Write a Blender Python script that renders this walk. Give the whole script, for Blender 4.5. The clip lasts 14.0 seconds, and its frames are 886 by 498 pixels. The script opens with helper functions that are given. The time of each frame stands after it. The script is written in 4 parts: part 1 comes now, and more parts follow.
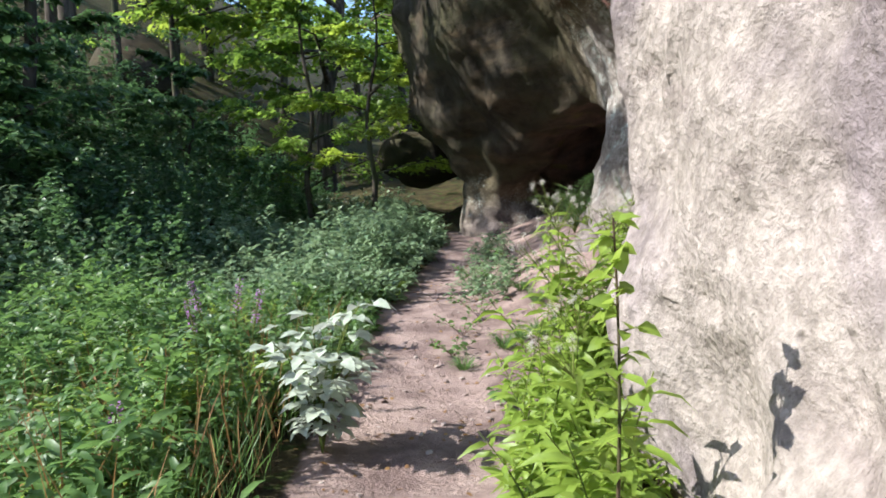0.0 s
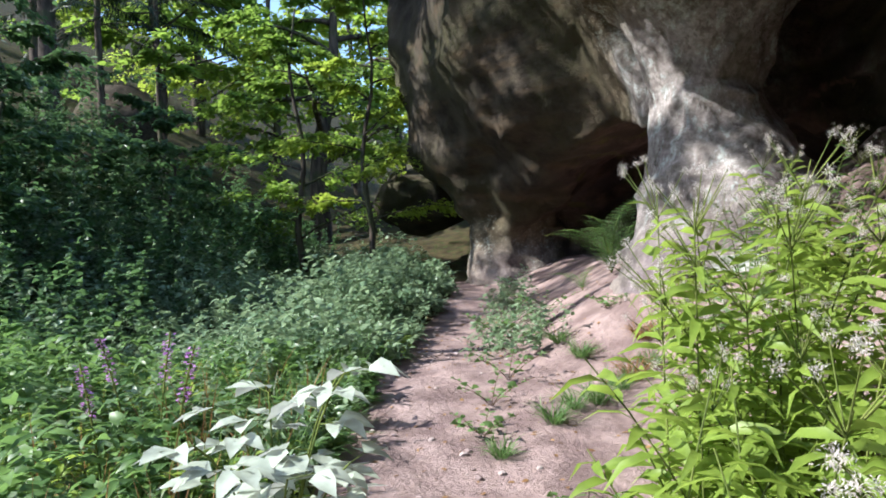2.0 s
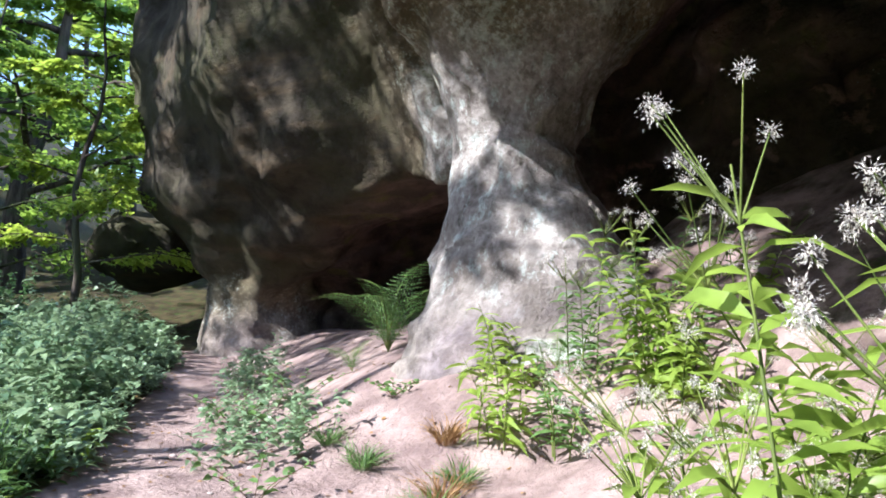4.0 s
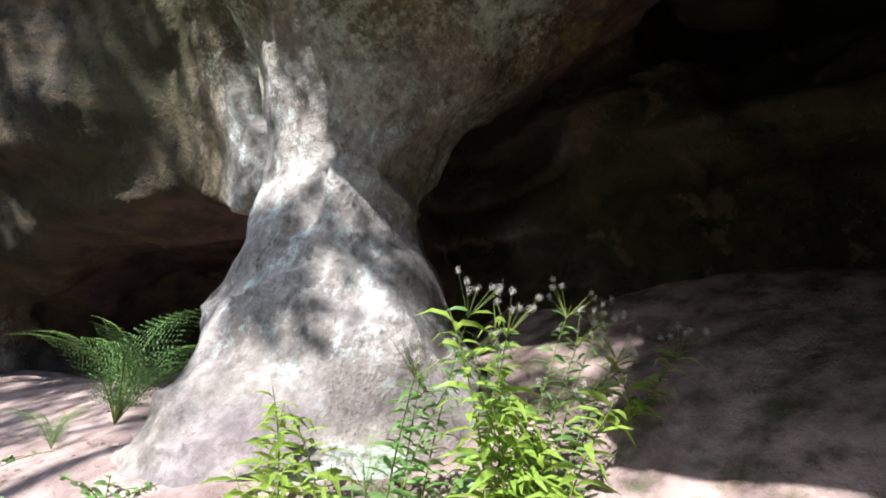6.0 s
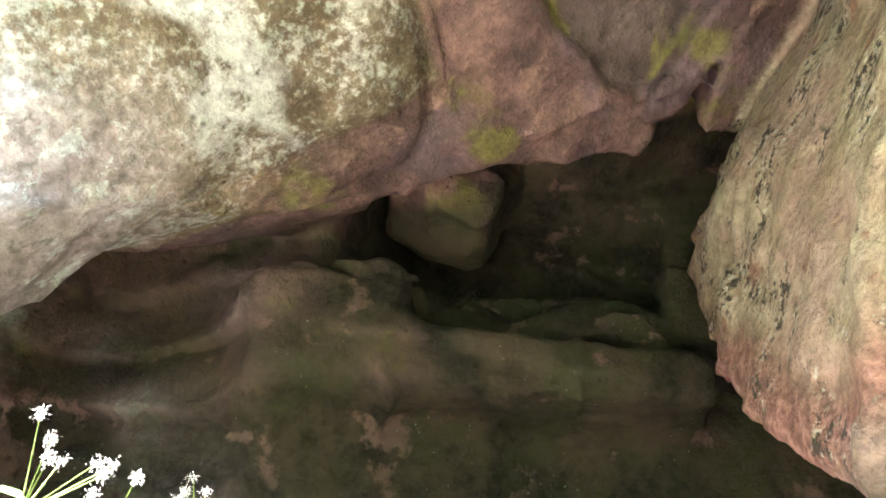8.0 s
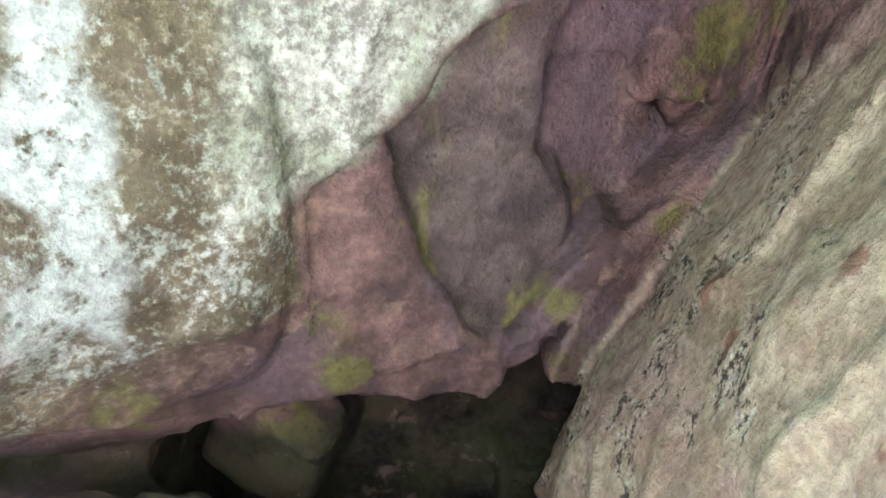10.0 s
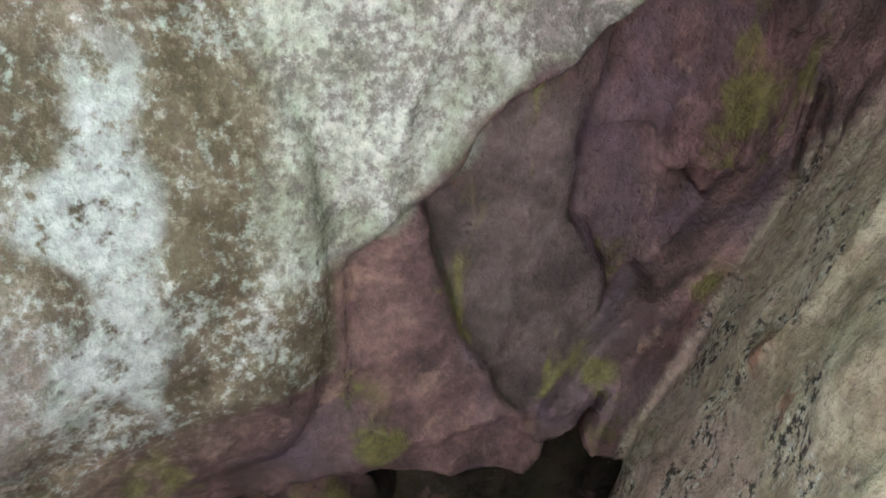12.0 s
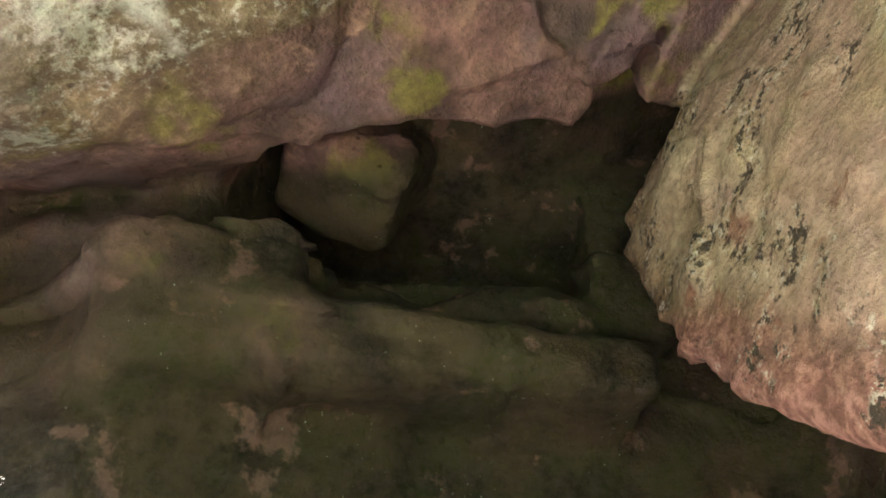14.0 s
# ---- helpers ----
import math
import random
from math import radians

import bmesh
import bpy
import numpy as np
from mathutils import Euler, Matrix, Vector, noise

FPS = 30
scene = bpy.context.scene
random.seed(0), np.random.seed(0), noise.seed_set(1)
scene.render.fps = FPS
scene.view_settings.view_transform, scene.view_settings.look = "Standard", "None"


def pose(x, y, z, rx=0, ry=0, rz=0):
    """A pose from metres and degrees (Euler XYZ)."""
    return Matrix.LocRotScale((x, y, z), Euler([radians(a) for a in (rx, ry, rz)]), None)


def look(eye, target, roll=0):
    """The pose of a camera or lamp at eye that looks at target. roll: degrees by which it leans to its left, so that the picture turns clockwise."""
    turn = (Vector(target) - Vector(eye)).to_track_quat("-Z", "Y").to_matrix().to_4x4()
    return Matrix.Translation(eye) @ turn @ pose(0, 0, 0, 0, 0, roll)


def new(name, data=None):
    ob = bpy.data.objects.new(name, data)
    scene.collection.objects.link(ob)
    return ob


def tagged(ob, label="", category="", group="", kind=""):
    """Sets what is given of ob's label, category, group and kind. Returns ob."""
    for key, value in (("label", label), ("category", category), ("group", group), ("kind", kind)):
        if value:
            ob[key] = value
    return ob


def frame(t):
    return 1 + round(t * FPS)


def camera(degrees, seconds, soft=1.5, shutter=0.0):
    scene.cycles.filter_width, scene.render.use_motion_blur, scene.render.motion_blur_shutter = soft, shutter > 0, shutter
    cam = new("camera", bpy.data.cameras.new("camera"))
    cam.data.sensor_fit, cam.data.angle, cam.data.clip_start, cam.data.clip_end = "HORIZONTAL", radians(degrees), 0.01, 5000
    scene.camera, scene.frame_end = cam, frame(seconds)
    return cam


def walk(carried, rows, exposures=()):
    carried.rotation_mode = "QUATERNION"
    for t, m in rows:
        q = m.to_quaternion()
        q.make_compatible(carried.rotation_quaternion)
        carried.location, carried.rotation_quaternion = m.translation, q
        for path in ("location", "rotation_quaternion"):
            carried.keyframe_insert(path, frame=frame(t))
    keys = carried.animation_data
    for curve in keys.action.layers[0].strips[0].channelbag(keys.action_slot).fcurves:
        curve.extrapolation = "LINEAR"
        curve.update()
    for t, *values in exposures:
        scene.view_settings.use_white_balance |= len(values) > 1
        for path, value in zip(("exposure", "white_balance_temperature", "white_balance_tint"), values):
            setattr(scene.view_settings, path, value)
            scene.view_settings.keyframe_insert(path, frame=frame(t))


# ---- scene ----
cam = camera(66.3, 14.0, 1.8)
PATH = [
    (0, (0.137, 0.144, 1.356), (0.092, 2.14, 1.232), -2.1),
    (0.5, (0.075, 0.487, 1.344), (-0.031, 2.483, 1.302), -3.0),
    (1, (-0.017, 0.924, 1.262), (-0.094, 2.922, 1.282), -3.1),
    (1.5, (-0.066, 1.4, 1.155), (-0.103, 3.4, 1.164), -3.1),
    (2, (-0.072, 1.865, 1.132), (-0.104, 3.864, 1.174), -3.4),
    (2.5, (-0.082, 2.411, 1.059), (-0.032, 4.409, 1.131), -3.4),
    (3, (-0.043, 2.913, 1.024), (0.265, 4.889, 1.059), -0.1),
    (3.5, (-0.036, 3.32, 1.064), (0.381, 5.27, 1.216), 0.2),
    (4, (-0.113, 3.711, 1.071), (0.595, 5.565, 1.32), 0.9),
    (4.2, (-0.084, 3.852, 1.069), (0.725, 5.664, 1.321), 3.3),
    (6.3, (0.43, 5.365, 1.314), (1.681, 6.823, 1.87), 8.4),
    (6.5, (0.517, 5.523, 1.375), (1.770, 6.950, 2.002), 8.6),
    (7, (0.580, 5.810, 1.450), (1.999, 6.926, 2.313), 8.4),
    (7.5, (0.993, 6.115, 1.382), (2.471, 6.817, 2.533), 11.8),
    (8, (1.133, 6.125, 1.403), (2.589, 6.694, 2.650), 13.7),
    (8.5, (1.169, 6.137, 1.485), (2.580, 6.598, 2.826), 12.6),
    (9, (1.171, 6.205, 1.584), (2.460, 6.449, 3.094), 10.0),
    (9.2, (1.109, 6.296, 1.623), (2.357, 6.462, 3.177), 8.8),
    (11.3, (1.098, 6.534, 1.654), (1.935, 6.604, 3.469), 8.2),
    (11.5, (1.108, 6.544, 1.648), (1.941, 6.623, 3.465), 7.9),
    (12, (1.159, 6.551, 1.610), (2.013, 6.668, 3.415), 10.1),
    (12.5, (1.311, 6.572, 1.534), (2.335, 6.761, 3.241), 14.4),
    (13, (1.514, 6.541, 1.563), (2.735, 6.715, 3.137), 13.2),
    (13.5, (1.686, 6.491, 1.536), (2.988, 6.646, 3.046), 11.6),
    (14, (1.909, 6.533, 1.570), (3.363, 6.738, 2.929), 8.0),
]
walk(cam, [(t, look(eye, target, roll)) for t, eye, target, roll in PATH],
     [(0, 1.25, 5900, 9), (1.0, 1.15, 5900, 10), (2.5, 1.55, 5600, 13), (4.2, 1.75, 5500, 13), (6.5, 2.1, 5700, 9), (7.0, 5.1, 5900, 9), (7.5, 5.55, 5800, 9), (9.2, 5.75, 4800, 10),
      (11.3, 4.95, 4500, 14), (12.0, 4.85, 4600, 14), (12.8, 5.2, 5100, 11), (13.5, 5.55, 5500, 10), (14.0, 5.35, 5800, 9)])

# ---------------------------------------------------------------- world, sun
SUN = Vector((-0.75, -0.14, 0.64)).normalized()
world = bpy.data.worlds.new("sky")
scene.world = world
world.use_nodes = True
wn = world.node_tree
sky = wn.nodes.new("ShaderNodeTexSky")
sky.sky_type, sky.sun_disc = "NISHITA", False
sky.sun_elevation = math.asin(SUN.z)
sky.sun_rotation = math.atan2(SUN.x, SUN.y)
wn.nodes["Background"].inputs["Strength"].default_value = 0.15
wn.links.new(sky.outputs["Color"], wn.nodes["Background"].inputs["Color"])
sun_data = bpy.data.lights.new("sun", "SUN")
sun_data.energy, sun_data.angle, sun_data.color = 4.6, radians(0.55), (1.0, 0.93, 0.80)
sun = new("sun", sun_data)
sun.matrix_world = look(tuple(SUN * 40), (0, 0, 0))


# ---------------------------------------------------------------- materials
class Nodes:
    """A short way to write a node material."""

    def __init__(self, name, rough=0.85, spec=0.25):
        self.m = bpy.data.materials.new(name)
        self.m.use_nodes = True
        self.t = self.m.node_tree
        self.b = self.t.nodes["Principled BSDF"]
        self.b.inputs["Roughness"].default_value = rough
        self.b.inputs["Specular IOR Level"].default_value = spec
        self.pos = self.t.nodes.new("ShaderNodeNewGeometry").outputs["Position"]

    def put(self, socket, value):
        if isinstance(value, bpy.types.NodeSocket):
            self.t.links.new(value, socket)
        elif isinstance(value, tuple) and len(value) == 3 and socket.type == "RGBA":
            socket.default_value = (*value, 1)
        else:
            socket.default_value = value

    def noise(self, scale, detail=4, rough=0.6, stretch=(1, 1, 1), shift=0.0, source=None):
        mp = self.t.nodes.new("ShaderNodeMapping")
        mp.inputs["Scale"].default_value = stretch
        mp.inputs["Location"].default_value = (shift, shift * 0.7, shift * 1.3)
        self.put(mp.inputs["Vector"], source or self.pos)
        n = self.t.nodes.new("ShaderNodeTexNoise")
        n.inputs["Scale"].default_value = scale
        n.inputs["Detail"].default_value = detail
        n.inputs["Roughness"].default_value = rough
        self.put(n.inputs["Vector"], mp.outputs[0])
        return n.outputs["Fac"]

    def cells(self, scale, feature="F1"):
        n = self.t.nodes.new("ShaderNodeTexVoronoi")
        n.feature = feature
        n.inputs["Scale"].default_value = scale
        self.put(n.inputs["Vector"], self.pos)
        return n.outputs["Distance"]

    def step(self, value, lo, hi, a=0.0, b=1.0):
        n = self.t.nodes.new("ShaderNodeMapRange")
        n.interpolation_type = "SMOOTHSTEP"
        self.put(n.inputs[0], value)
        for i, v in enumerate((lo, hi, a, b)):
            n.inputs[i + 1].default_value = v
        return n.outputs[0]

    def math(self, op, a, b=0.5):
        n = self.t.nodes.new("ShaderNodeMath")
        n.operation = op
        self.put(n.inputs[0], a)
        self.put(n.inputs[1], b)
        return n.outputs[0]

    def mix(self, fac, a, b):
        n = self.t.nodes.new("ShaderNodeMix")
        n.data_type = "RGBA"
        self.put(n.inputs[0], fac)
        self.put(n.inputs[6], a)
        self.put(n.inputs[7], b)
        return n.outputs[2]

    def attr(self, name):
        n = self.t.nodes.new("ShaderNodeAttribute")
        n.attribute_name = name
        return n.outputs["Fac"]

    def random(self):
        return self.t.nodes.new("ShaderNodeObjectInfo").outputs["Random"]

    def island(self):
        n = self.t.nodes.new("ShaderNodeNewGeometry")
        return n.outputs["Random Per Island"]

    def bump(self, height, strength=0.5, distance=0.02, before=None):
        n = self.t.nodes.new("ShaderNodeBump")
        n.inputs["Strength"].default_value = strength
        n.inputs["Distance"].default_value = distance
        self.put(n.inputs["Height"], height)
        if before is not None:
            self.put(n.inputs["Normal"], before)
        self.put(self.b.inputs["Normal"], n.outputs[0])
        return n.outputs[0]

    def colour(self, value):
        self.put(self.b.inputs["Base Color"], value)
        return self.m


def rock_material():
    k = Nodes("sandstone", 0.92, 0.15)
    big, mid, fine = k.noise(0.55, 5), k.noise(2.3, 6, 0.62, shift=3), k.noise(14, 6, 0.7, shift=7)
    bed = k.noise(1.1, 5, 0.6, (0.6, 0.6, 3.2), shift=11)
    pier, inner, pale = k.attr("pier"), k.attr("inner"), k.attr("pale")
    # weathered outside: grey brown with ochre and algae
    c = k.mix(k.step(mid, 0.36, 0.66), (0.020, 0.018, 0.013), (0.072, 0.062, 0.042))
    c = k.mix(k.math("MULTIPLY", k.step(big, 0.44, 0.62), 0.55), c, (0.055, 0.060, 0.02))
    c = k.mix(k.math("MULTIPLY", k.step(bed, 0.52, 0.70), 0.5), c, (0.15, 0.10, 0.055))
    # fresh pink sandstone of the pier and the feet
    p = k.mix(k.step(mid, 0.34, 0.68), (0.20, 0.165, 0.178), (0.36, 0.305, 0.31))
    p = k.mix(k.math("MULTIPLY", k.step(big, 0.46, 0.60), 0.55), p, (0.52, 0.46, 0.39))
    p = k.mix(k.math("MULTIPLY", k.step(bed, 0.55, 0.68), 0.4), p, (0.23, 0.175, 0.175))
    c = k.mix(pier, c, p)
    # red and purple inside of the cave, with olive stains
    r = k.mix(k.step(mid, 0.38, 0.64), (0.095, 0.058, 0.056), (0.27, 0.165, 0.14))
    r = k.mix(k.math("MULTIPLY", k.step(k.noise(0.9, 4, 0.55, shift=91), 0.5, 0.62), 0.7), r, (0.18, 0.13, 0.145))
    r = k.mix(k.math("MULTIPLY", k.step(k.noise(1.4, 4, 0.55, shift=21), 0.56, 0.66), 0.8), r, (0.22, 0.21, 0.05))
    r = k.mix(k.math("MULTIPLY", k.step(k.noise(2.2, 5, 0.65, shift=31), 0.60, 0.68), 0.6), r, (0.36, 0.235, 0.175))
    o = k.mix(k.step(mid, 0.36, 0.66), (0.075, 0.056, 0.052), (0.20, 0.15, 0.135))
    o = k.mix(k.math("MULTIPLY", k.step(k.noise(1.5, 4, 0.55, (0.45, 1.6, 1), 25), 0.52, 0.64), 0.85), o, (0.25, 0.23, 0.05))
    c = k.mix(inner, c, k.mix(k.attr("olive"), r, o))
    # mossy wall, its colour also darkened for the shade deep in the cave
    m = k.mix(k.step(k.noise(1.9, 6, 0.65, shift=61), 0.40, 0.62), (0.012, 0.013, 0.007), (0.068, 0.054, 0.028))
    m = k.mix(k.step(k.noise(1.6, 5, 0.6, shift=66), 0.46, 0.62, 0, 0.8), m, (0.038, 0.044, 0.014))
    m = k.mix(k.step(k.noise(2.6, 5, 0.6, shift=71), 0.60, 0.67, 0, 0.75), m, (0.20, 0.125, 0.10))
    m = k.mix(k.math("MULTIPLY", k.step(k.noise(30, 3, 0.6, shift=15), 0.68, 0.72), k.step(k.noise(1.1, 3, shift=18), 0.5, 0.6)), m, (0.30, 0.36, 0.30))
    c = k.mix(k.attr("moss_shade"), c, m)
    tan = k.mix(k.step(mid, 0.36, 0.64), (0.135, 0.10, 0.05), (0.32, 0.265, 0.165))
    tan = k.mix(k.step(fine, 0.5, 0.66, 0, 0.7), tan, (0.42, 0.36, 0.27))
    c = k.mix(k.math("MULTIPLY", pale, 0.95), c, tan)
    # pale lichen and lime crusts in blotches
    blot = k.math("ADD", k.math("MULTIPLY", k.noise(1.3, 8, 0.72, (1, 1, 0.7), 41), 0.55), k.math("MULTIPLY", k.noise(17, 5, 0.75, shift=5), 0.45))
    mask = k.step(k.math("ADD", blot, k.math("MULTIPLY", pale, 0.22)), 0.625, 0.72)
    crust = k.mix(k.step(mid, 0.4, 0.6), (0.36, 0.39, 0.32), (0.62, 0.62, 0.55))
    c = k.mix(k.math("MULTIPLY", mask, k.step(pale, 0.02, 0.35)), c, crust)
    # bare lilac grey shaft of the pillar with bluish crusts
    g = k.mix(k.step(mid, 0.34, 0.66), (0.27, 0.235, 0.225), (0.47, 0.43, 0.415))
    g = k.mix(k.step(k.noise(6, 7, 0.75, (1, 1, 0.6), 47), 0.53, 0.6, 0, 0.85), g, (0.60, 0.66, 0.64))
    g = k.mix(k.step(k.noise(8, 6, 0.7, (1, 1, 0.5), 49), 0.56, 0.62, 0, 0.6), g, (0.12, 0.105, 0.09))
    c = k.mix(k.math("MULTIPLY", k.attr("shaft"), 0.85), c, g)
    # the head of the pier: cream and pink skin, brown broken edge, black lichen specks
    h = k.mix(k.step(mid, 0.36, 0.62), (0.33, 0.255, 0.165), (0.50, 0.42, 0.29))
    h = k.mix(k.step(k.noise(0.8, 4, 0.5, shift=81), 0.47, 0.58, 0, 0.75), h, (0.43, 0.30, 0.24))
    h = k.mix(k.step(k.noise(2.8, 6, 0.6, (1, 1, 1.6), 84), 0.60, 0.66, 0, 0.8), h, (0.24, 0.12, 0.075))
    h = k.mix(k.math("MULTIPLY", k.attr("edge"), 0.85), h, k.mix(k.step(fine, 0.4, 0.65), (0.13, 0.085, 0.04), (0.25, 0.165, 0.09)))
    h = k.mix(k.attr("rim"), h, k.mix(k.step(fine, 0.4, 0.65), (0.26, 0.125, 0.10), (0.42, 0.24, 0.20)))
    fleck = k.noise(1.5, 8, 0.75, shift=87)
    h = k.mix(k.math("MULTIPLY", k.step(fleck, 0.50, 0.58), k.step(k.noise(26, 4, 0.7, shift=89), 0.53, 0.58)), h, (0.60, 0.56, 0.47))
    h = k.mix(k.math("MULTIPLY", k.step(fleck, 0.51, 0.57), k.step(k.noise(21, 4, 0.7, shift=88), 0.50, 0.55)), h, (0.045, 0.038, 0.03))
    c = k.mix(k.attr("face"), c, h)
    # lime skin of the roof, pale green to white, and white runs over the block
    l = k.mix(k.step(mid, 0.38, 0.62), (0.40, 0.42, 0.30), (0.62, 0.62, 0.52))
    l = k.mix(k.math("MULTIPLY", k.step(blot, 0.44, 0.52, 1, 0), 0.75), l, (0.16, 0.14, 0.12))
    c = k.mix(k.math("MULTIPLY", k.attr("lime"), 0.92), c, l)
    c = k.mix(k.math("MULTIPLY", k.attr("streak"), k.step(k.noise(9, 5, 0.7, shift=44), 0.36, 0.5)), c, (0.52, 0.54, 0.49))
    # cracks and pits
    pits = k.math("MULTIPLY", k.step(k.cells(9.0), 0.0, 0.22, 1, 0), k.step(k.noise(1.3, 3, shift=51), 0.5, 0.62))
    c = k.mix(k.math("MULTIPLY", pits, 0.55), c, (0.06, 0.045, 0.04))
    c = k.mix(k.step(fine, 0.30, 0.72, 0.55, 0.0), c, (0.07, 0.055, 0.045))
    h = k.math("ADD", k.math("MULTIPLY", mid, 1.6), k.math("ADD", k.math("MULTIPLY", fine, 0.55), k.math("MULTIPLY", k.noise(55, 4, 0.7, shift=9), 0.22)))
    h = k.math("SUBTRACT", h, k.math("MULTIPLY", k.math("MULTIPLY", k.cells(26.0), k.step(big, 0.45, 0.6)), 0.14))
    h = k.math("SUBTRACT", h, k.math("MULTIPLY", pits, 0.4))
    k.bump(h, 0.85, 0.055)
    return k.colour(c)


def ground_material():
    k = Nodes("sandy_soil", 0.95, 0.1)
    mid, fine = k.noise(2.6, 6), k.noise(22, 6, 0.7, shift=4)
    sand = k.mix(k.step(mid, 0.35, 0.66), (0.19, 0.135, 0.125), (0.36, 0.27, 0.245))
    sand = k.mix(k.step(fine, 0.55, 0.75, 0, 0.6), sand, (0.16, 0.10, 0.08))
    soil = k.mix(k.step(mid, 0.35, 0.65), (0.035, 0.028, 0.016), (0.075, 0.06, 0.03))
    soil = k.mix(k.step(k.noise(5, 5, shift=8), 0.52, 0.6, 0, 0.7), soil, (0.04, 0.065, 0.015))
    bare = k.step(k.math("ADD", k.attr("bare"), k.math("MULTIPLY", k.math("SUBTRACT", k.noise(4, 5, shift=2), 0.5), 0.8)), 0.35, 0.65)
    k.bump(k.math("ADD", mid, k.math("MULTIPLY", fine, 0.5)), 1.0, 0.07)
    return k.colour(k.mix(bare, soil, sand))


def leaf_material(name, dark, light, clear=0.35, rough=0.45, tip=None):
    k = Nodes(name, rough, 0.4)
    who = k.island()
    c = k.mix(who, dark, light)
    c = k.mix(k.step(k.noise(9, 3), 0.45, 0.62, 0, 0.45), c, tip or tuple(v * 0.6 for v in dark))
    k.colour(c)
    tr = k.t.nodes.new("ShaderNodeBsdfTranslucent")
    k.put(tr.inputs["Color"], k.mix(0.5, c, tuple(min(1, v * 2.2) for v in light)))
    mx = k.t.nodes.new("ShaderNodeMixShader")
    mx.inputs[0].default_value = clear
    k.put(mx.inputs[1], k.b.outputs[0])
    k.put(mx.inputs[2], tr.outputs[0])
    k.put(k.t.nodes["Material Output"].inputs["Surface"], mx.outputs[0])
    return k.m


def bark_material(name, a, b):
    k = Nodes(name, 0.9, 0.15)
    n = k.noise(7, 6, 0.65, (1, 1, 0.18))
    k.bump(n, 0.8, 0.03)
    c = k.mix(k.step(n, 0.35, 0.65), a, b)
    return k.colour(k.mix(k.step(k.noise(1.2, 3, shift=5), 0.5, 0.62, 0, 0.5), c, (0.05, 0.07, 0.025)))


ROCK, SOIL = rock_material(), ground_material()
LEAF_FRESH = leaf_material("leaf_fresh", (0.10, 0.17, 0.025), (0.27, 0.36, 0.06), 0.42)
LEAF_MID = leaf_material("leaf_mid", (0.05, 0.11, 0.03), (0.15, 0.25, 0.07), 0.35)
LEAF_DARK = leaf_material("leaf_dark", (0.035, 0.08, 0.03), (0.10, 0.18, 0.065), 0.35)
# raspberry leaves: the sun's reflection is painted in as a near-white base colour
LEAF_GLOSS = leaf_material("leaf_sun_gloss", (0.30, 0.36, 0.27), (0.55, 0.60, 0.50), 0.25, 0.3)
LEAF_PALE = leaf_material("leaf_pale", (0.10, 0.17, 0.085), (0.24, 0.32, 0.18), 0.3, 0.4)
LEAF_TREE = leaf_material("leaf_tree", (0.07, 0.14, 0.02), (0.22, 0.32, 0.05), 0.5)
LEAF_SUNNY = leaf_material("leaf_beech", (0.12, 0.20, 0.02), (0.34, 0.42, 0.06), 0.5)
LEAF_BROWN = leaf_material("leaf_withered", (0.16, 0.08, 0.03), (0.33, 0.20, 0.08), 0.2, 0.8)
NEEDLE = leaf_material("needles", (0.012, 0.03, 0.014), (0.03, 0.06, 0.028), 0.12)
FLUFF = leaf_material("seed_fluff", (0.45, 0.40, 0.36), (0.68, 0.63, 0.58), 0.4, 0.9, (0.4, 0.33, 0.28))
PETAL = leaf_material("petal_violet", (0.28, 0.11, 0.36), (0.48, 0.25, 0.55), 0.35)
STEM = bark_material("stem_green", (0.07, 0.10, 0.02), (0.17, 0.20, 0.05))
TWIG = bark_material("twig", (0.06, 0.04, 0.025), (0.14, 0.09, 0.06))
BARK = bark_material("bark", (0.035, 0.028, 0.022), (0.11, 0.088, 0.07))


# ---------------------------------------------------------------- numeric helpers
LATTICE = np.random.RandomState(5).rand(32, 32, 32)


def vnoise(p, scale):
    """Smooth lattice noise in -1..1 at the rows of p."""
    q = p * scale + 100.0
    i = np.floor(q).astype(int)
    f = q - i
    f = f * f * (3 - 2 * f)
    out = 0
    for a in (0, 1):
        wa = f[:, 0] if a else 1 - f[:, 0]
        for b in (0, 1):
            wb = f[:, 1] if b else 1 - f[:, 1]
            for c in (0, 1):
                wc = f[:, 2] if c else 1 - f[:, 2]
                out = out + wa * wb * wc * LATTICE[(i[:, 0] + a) % 32, (i[:, 1] + b) % 32, (i[:, 2] + c) % 32]
    return out * 2 - 1


def smooth(v, lo, hi):
    t = np.clip((v - lo) / (hi - lo), 0, 1)
    return t * t * (3 - 2 * t)


def smin(a, b, k):
    h = np.clip(0.5 + 0.5 * (b - a) / k, 0, 1)
    return b + (a - b) * h - k * h * (1 - h)


def smax(a, b, k):
    return -smin(-a, -b, k)


def link_mesh(name, verts, faces, material, parent=None, shade=True, attrs=()):
    me = bpy.data.meshes.new(name)
    me.from_pydata(np.asarray(verts).tolist(), [], np.asarray(faces).tolist() if not isinstance(faces, list) else faces)
    for key, values in attrs:
        me.attributes.new(key, "FLOAT", "POINT").data.foreach_set("value", np.asarray(values, dtype=np.float32))
    me.materials.append(material)
    if shade:
        me.polygons.foreach_set("use_smooth", [True] * len(me.polygons))
    me.update()
    ob = new(name, me)
    ob.parent = parent
    return ob


# ---------------------------------------------------------------- the lie of the land
def path_x(y):
    return np.interp(y, [-6, 0, 3, 7, 11, 14, 18, 26], [0.1, -0.1, -0.35, -0.5, -0.1, 0.3, 0.1, -2.0])


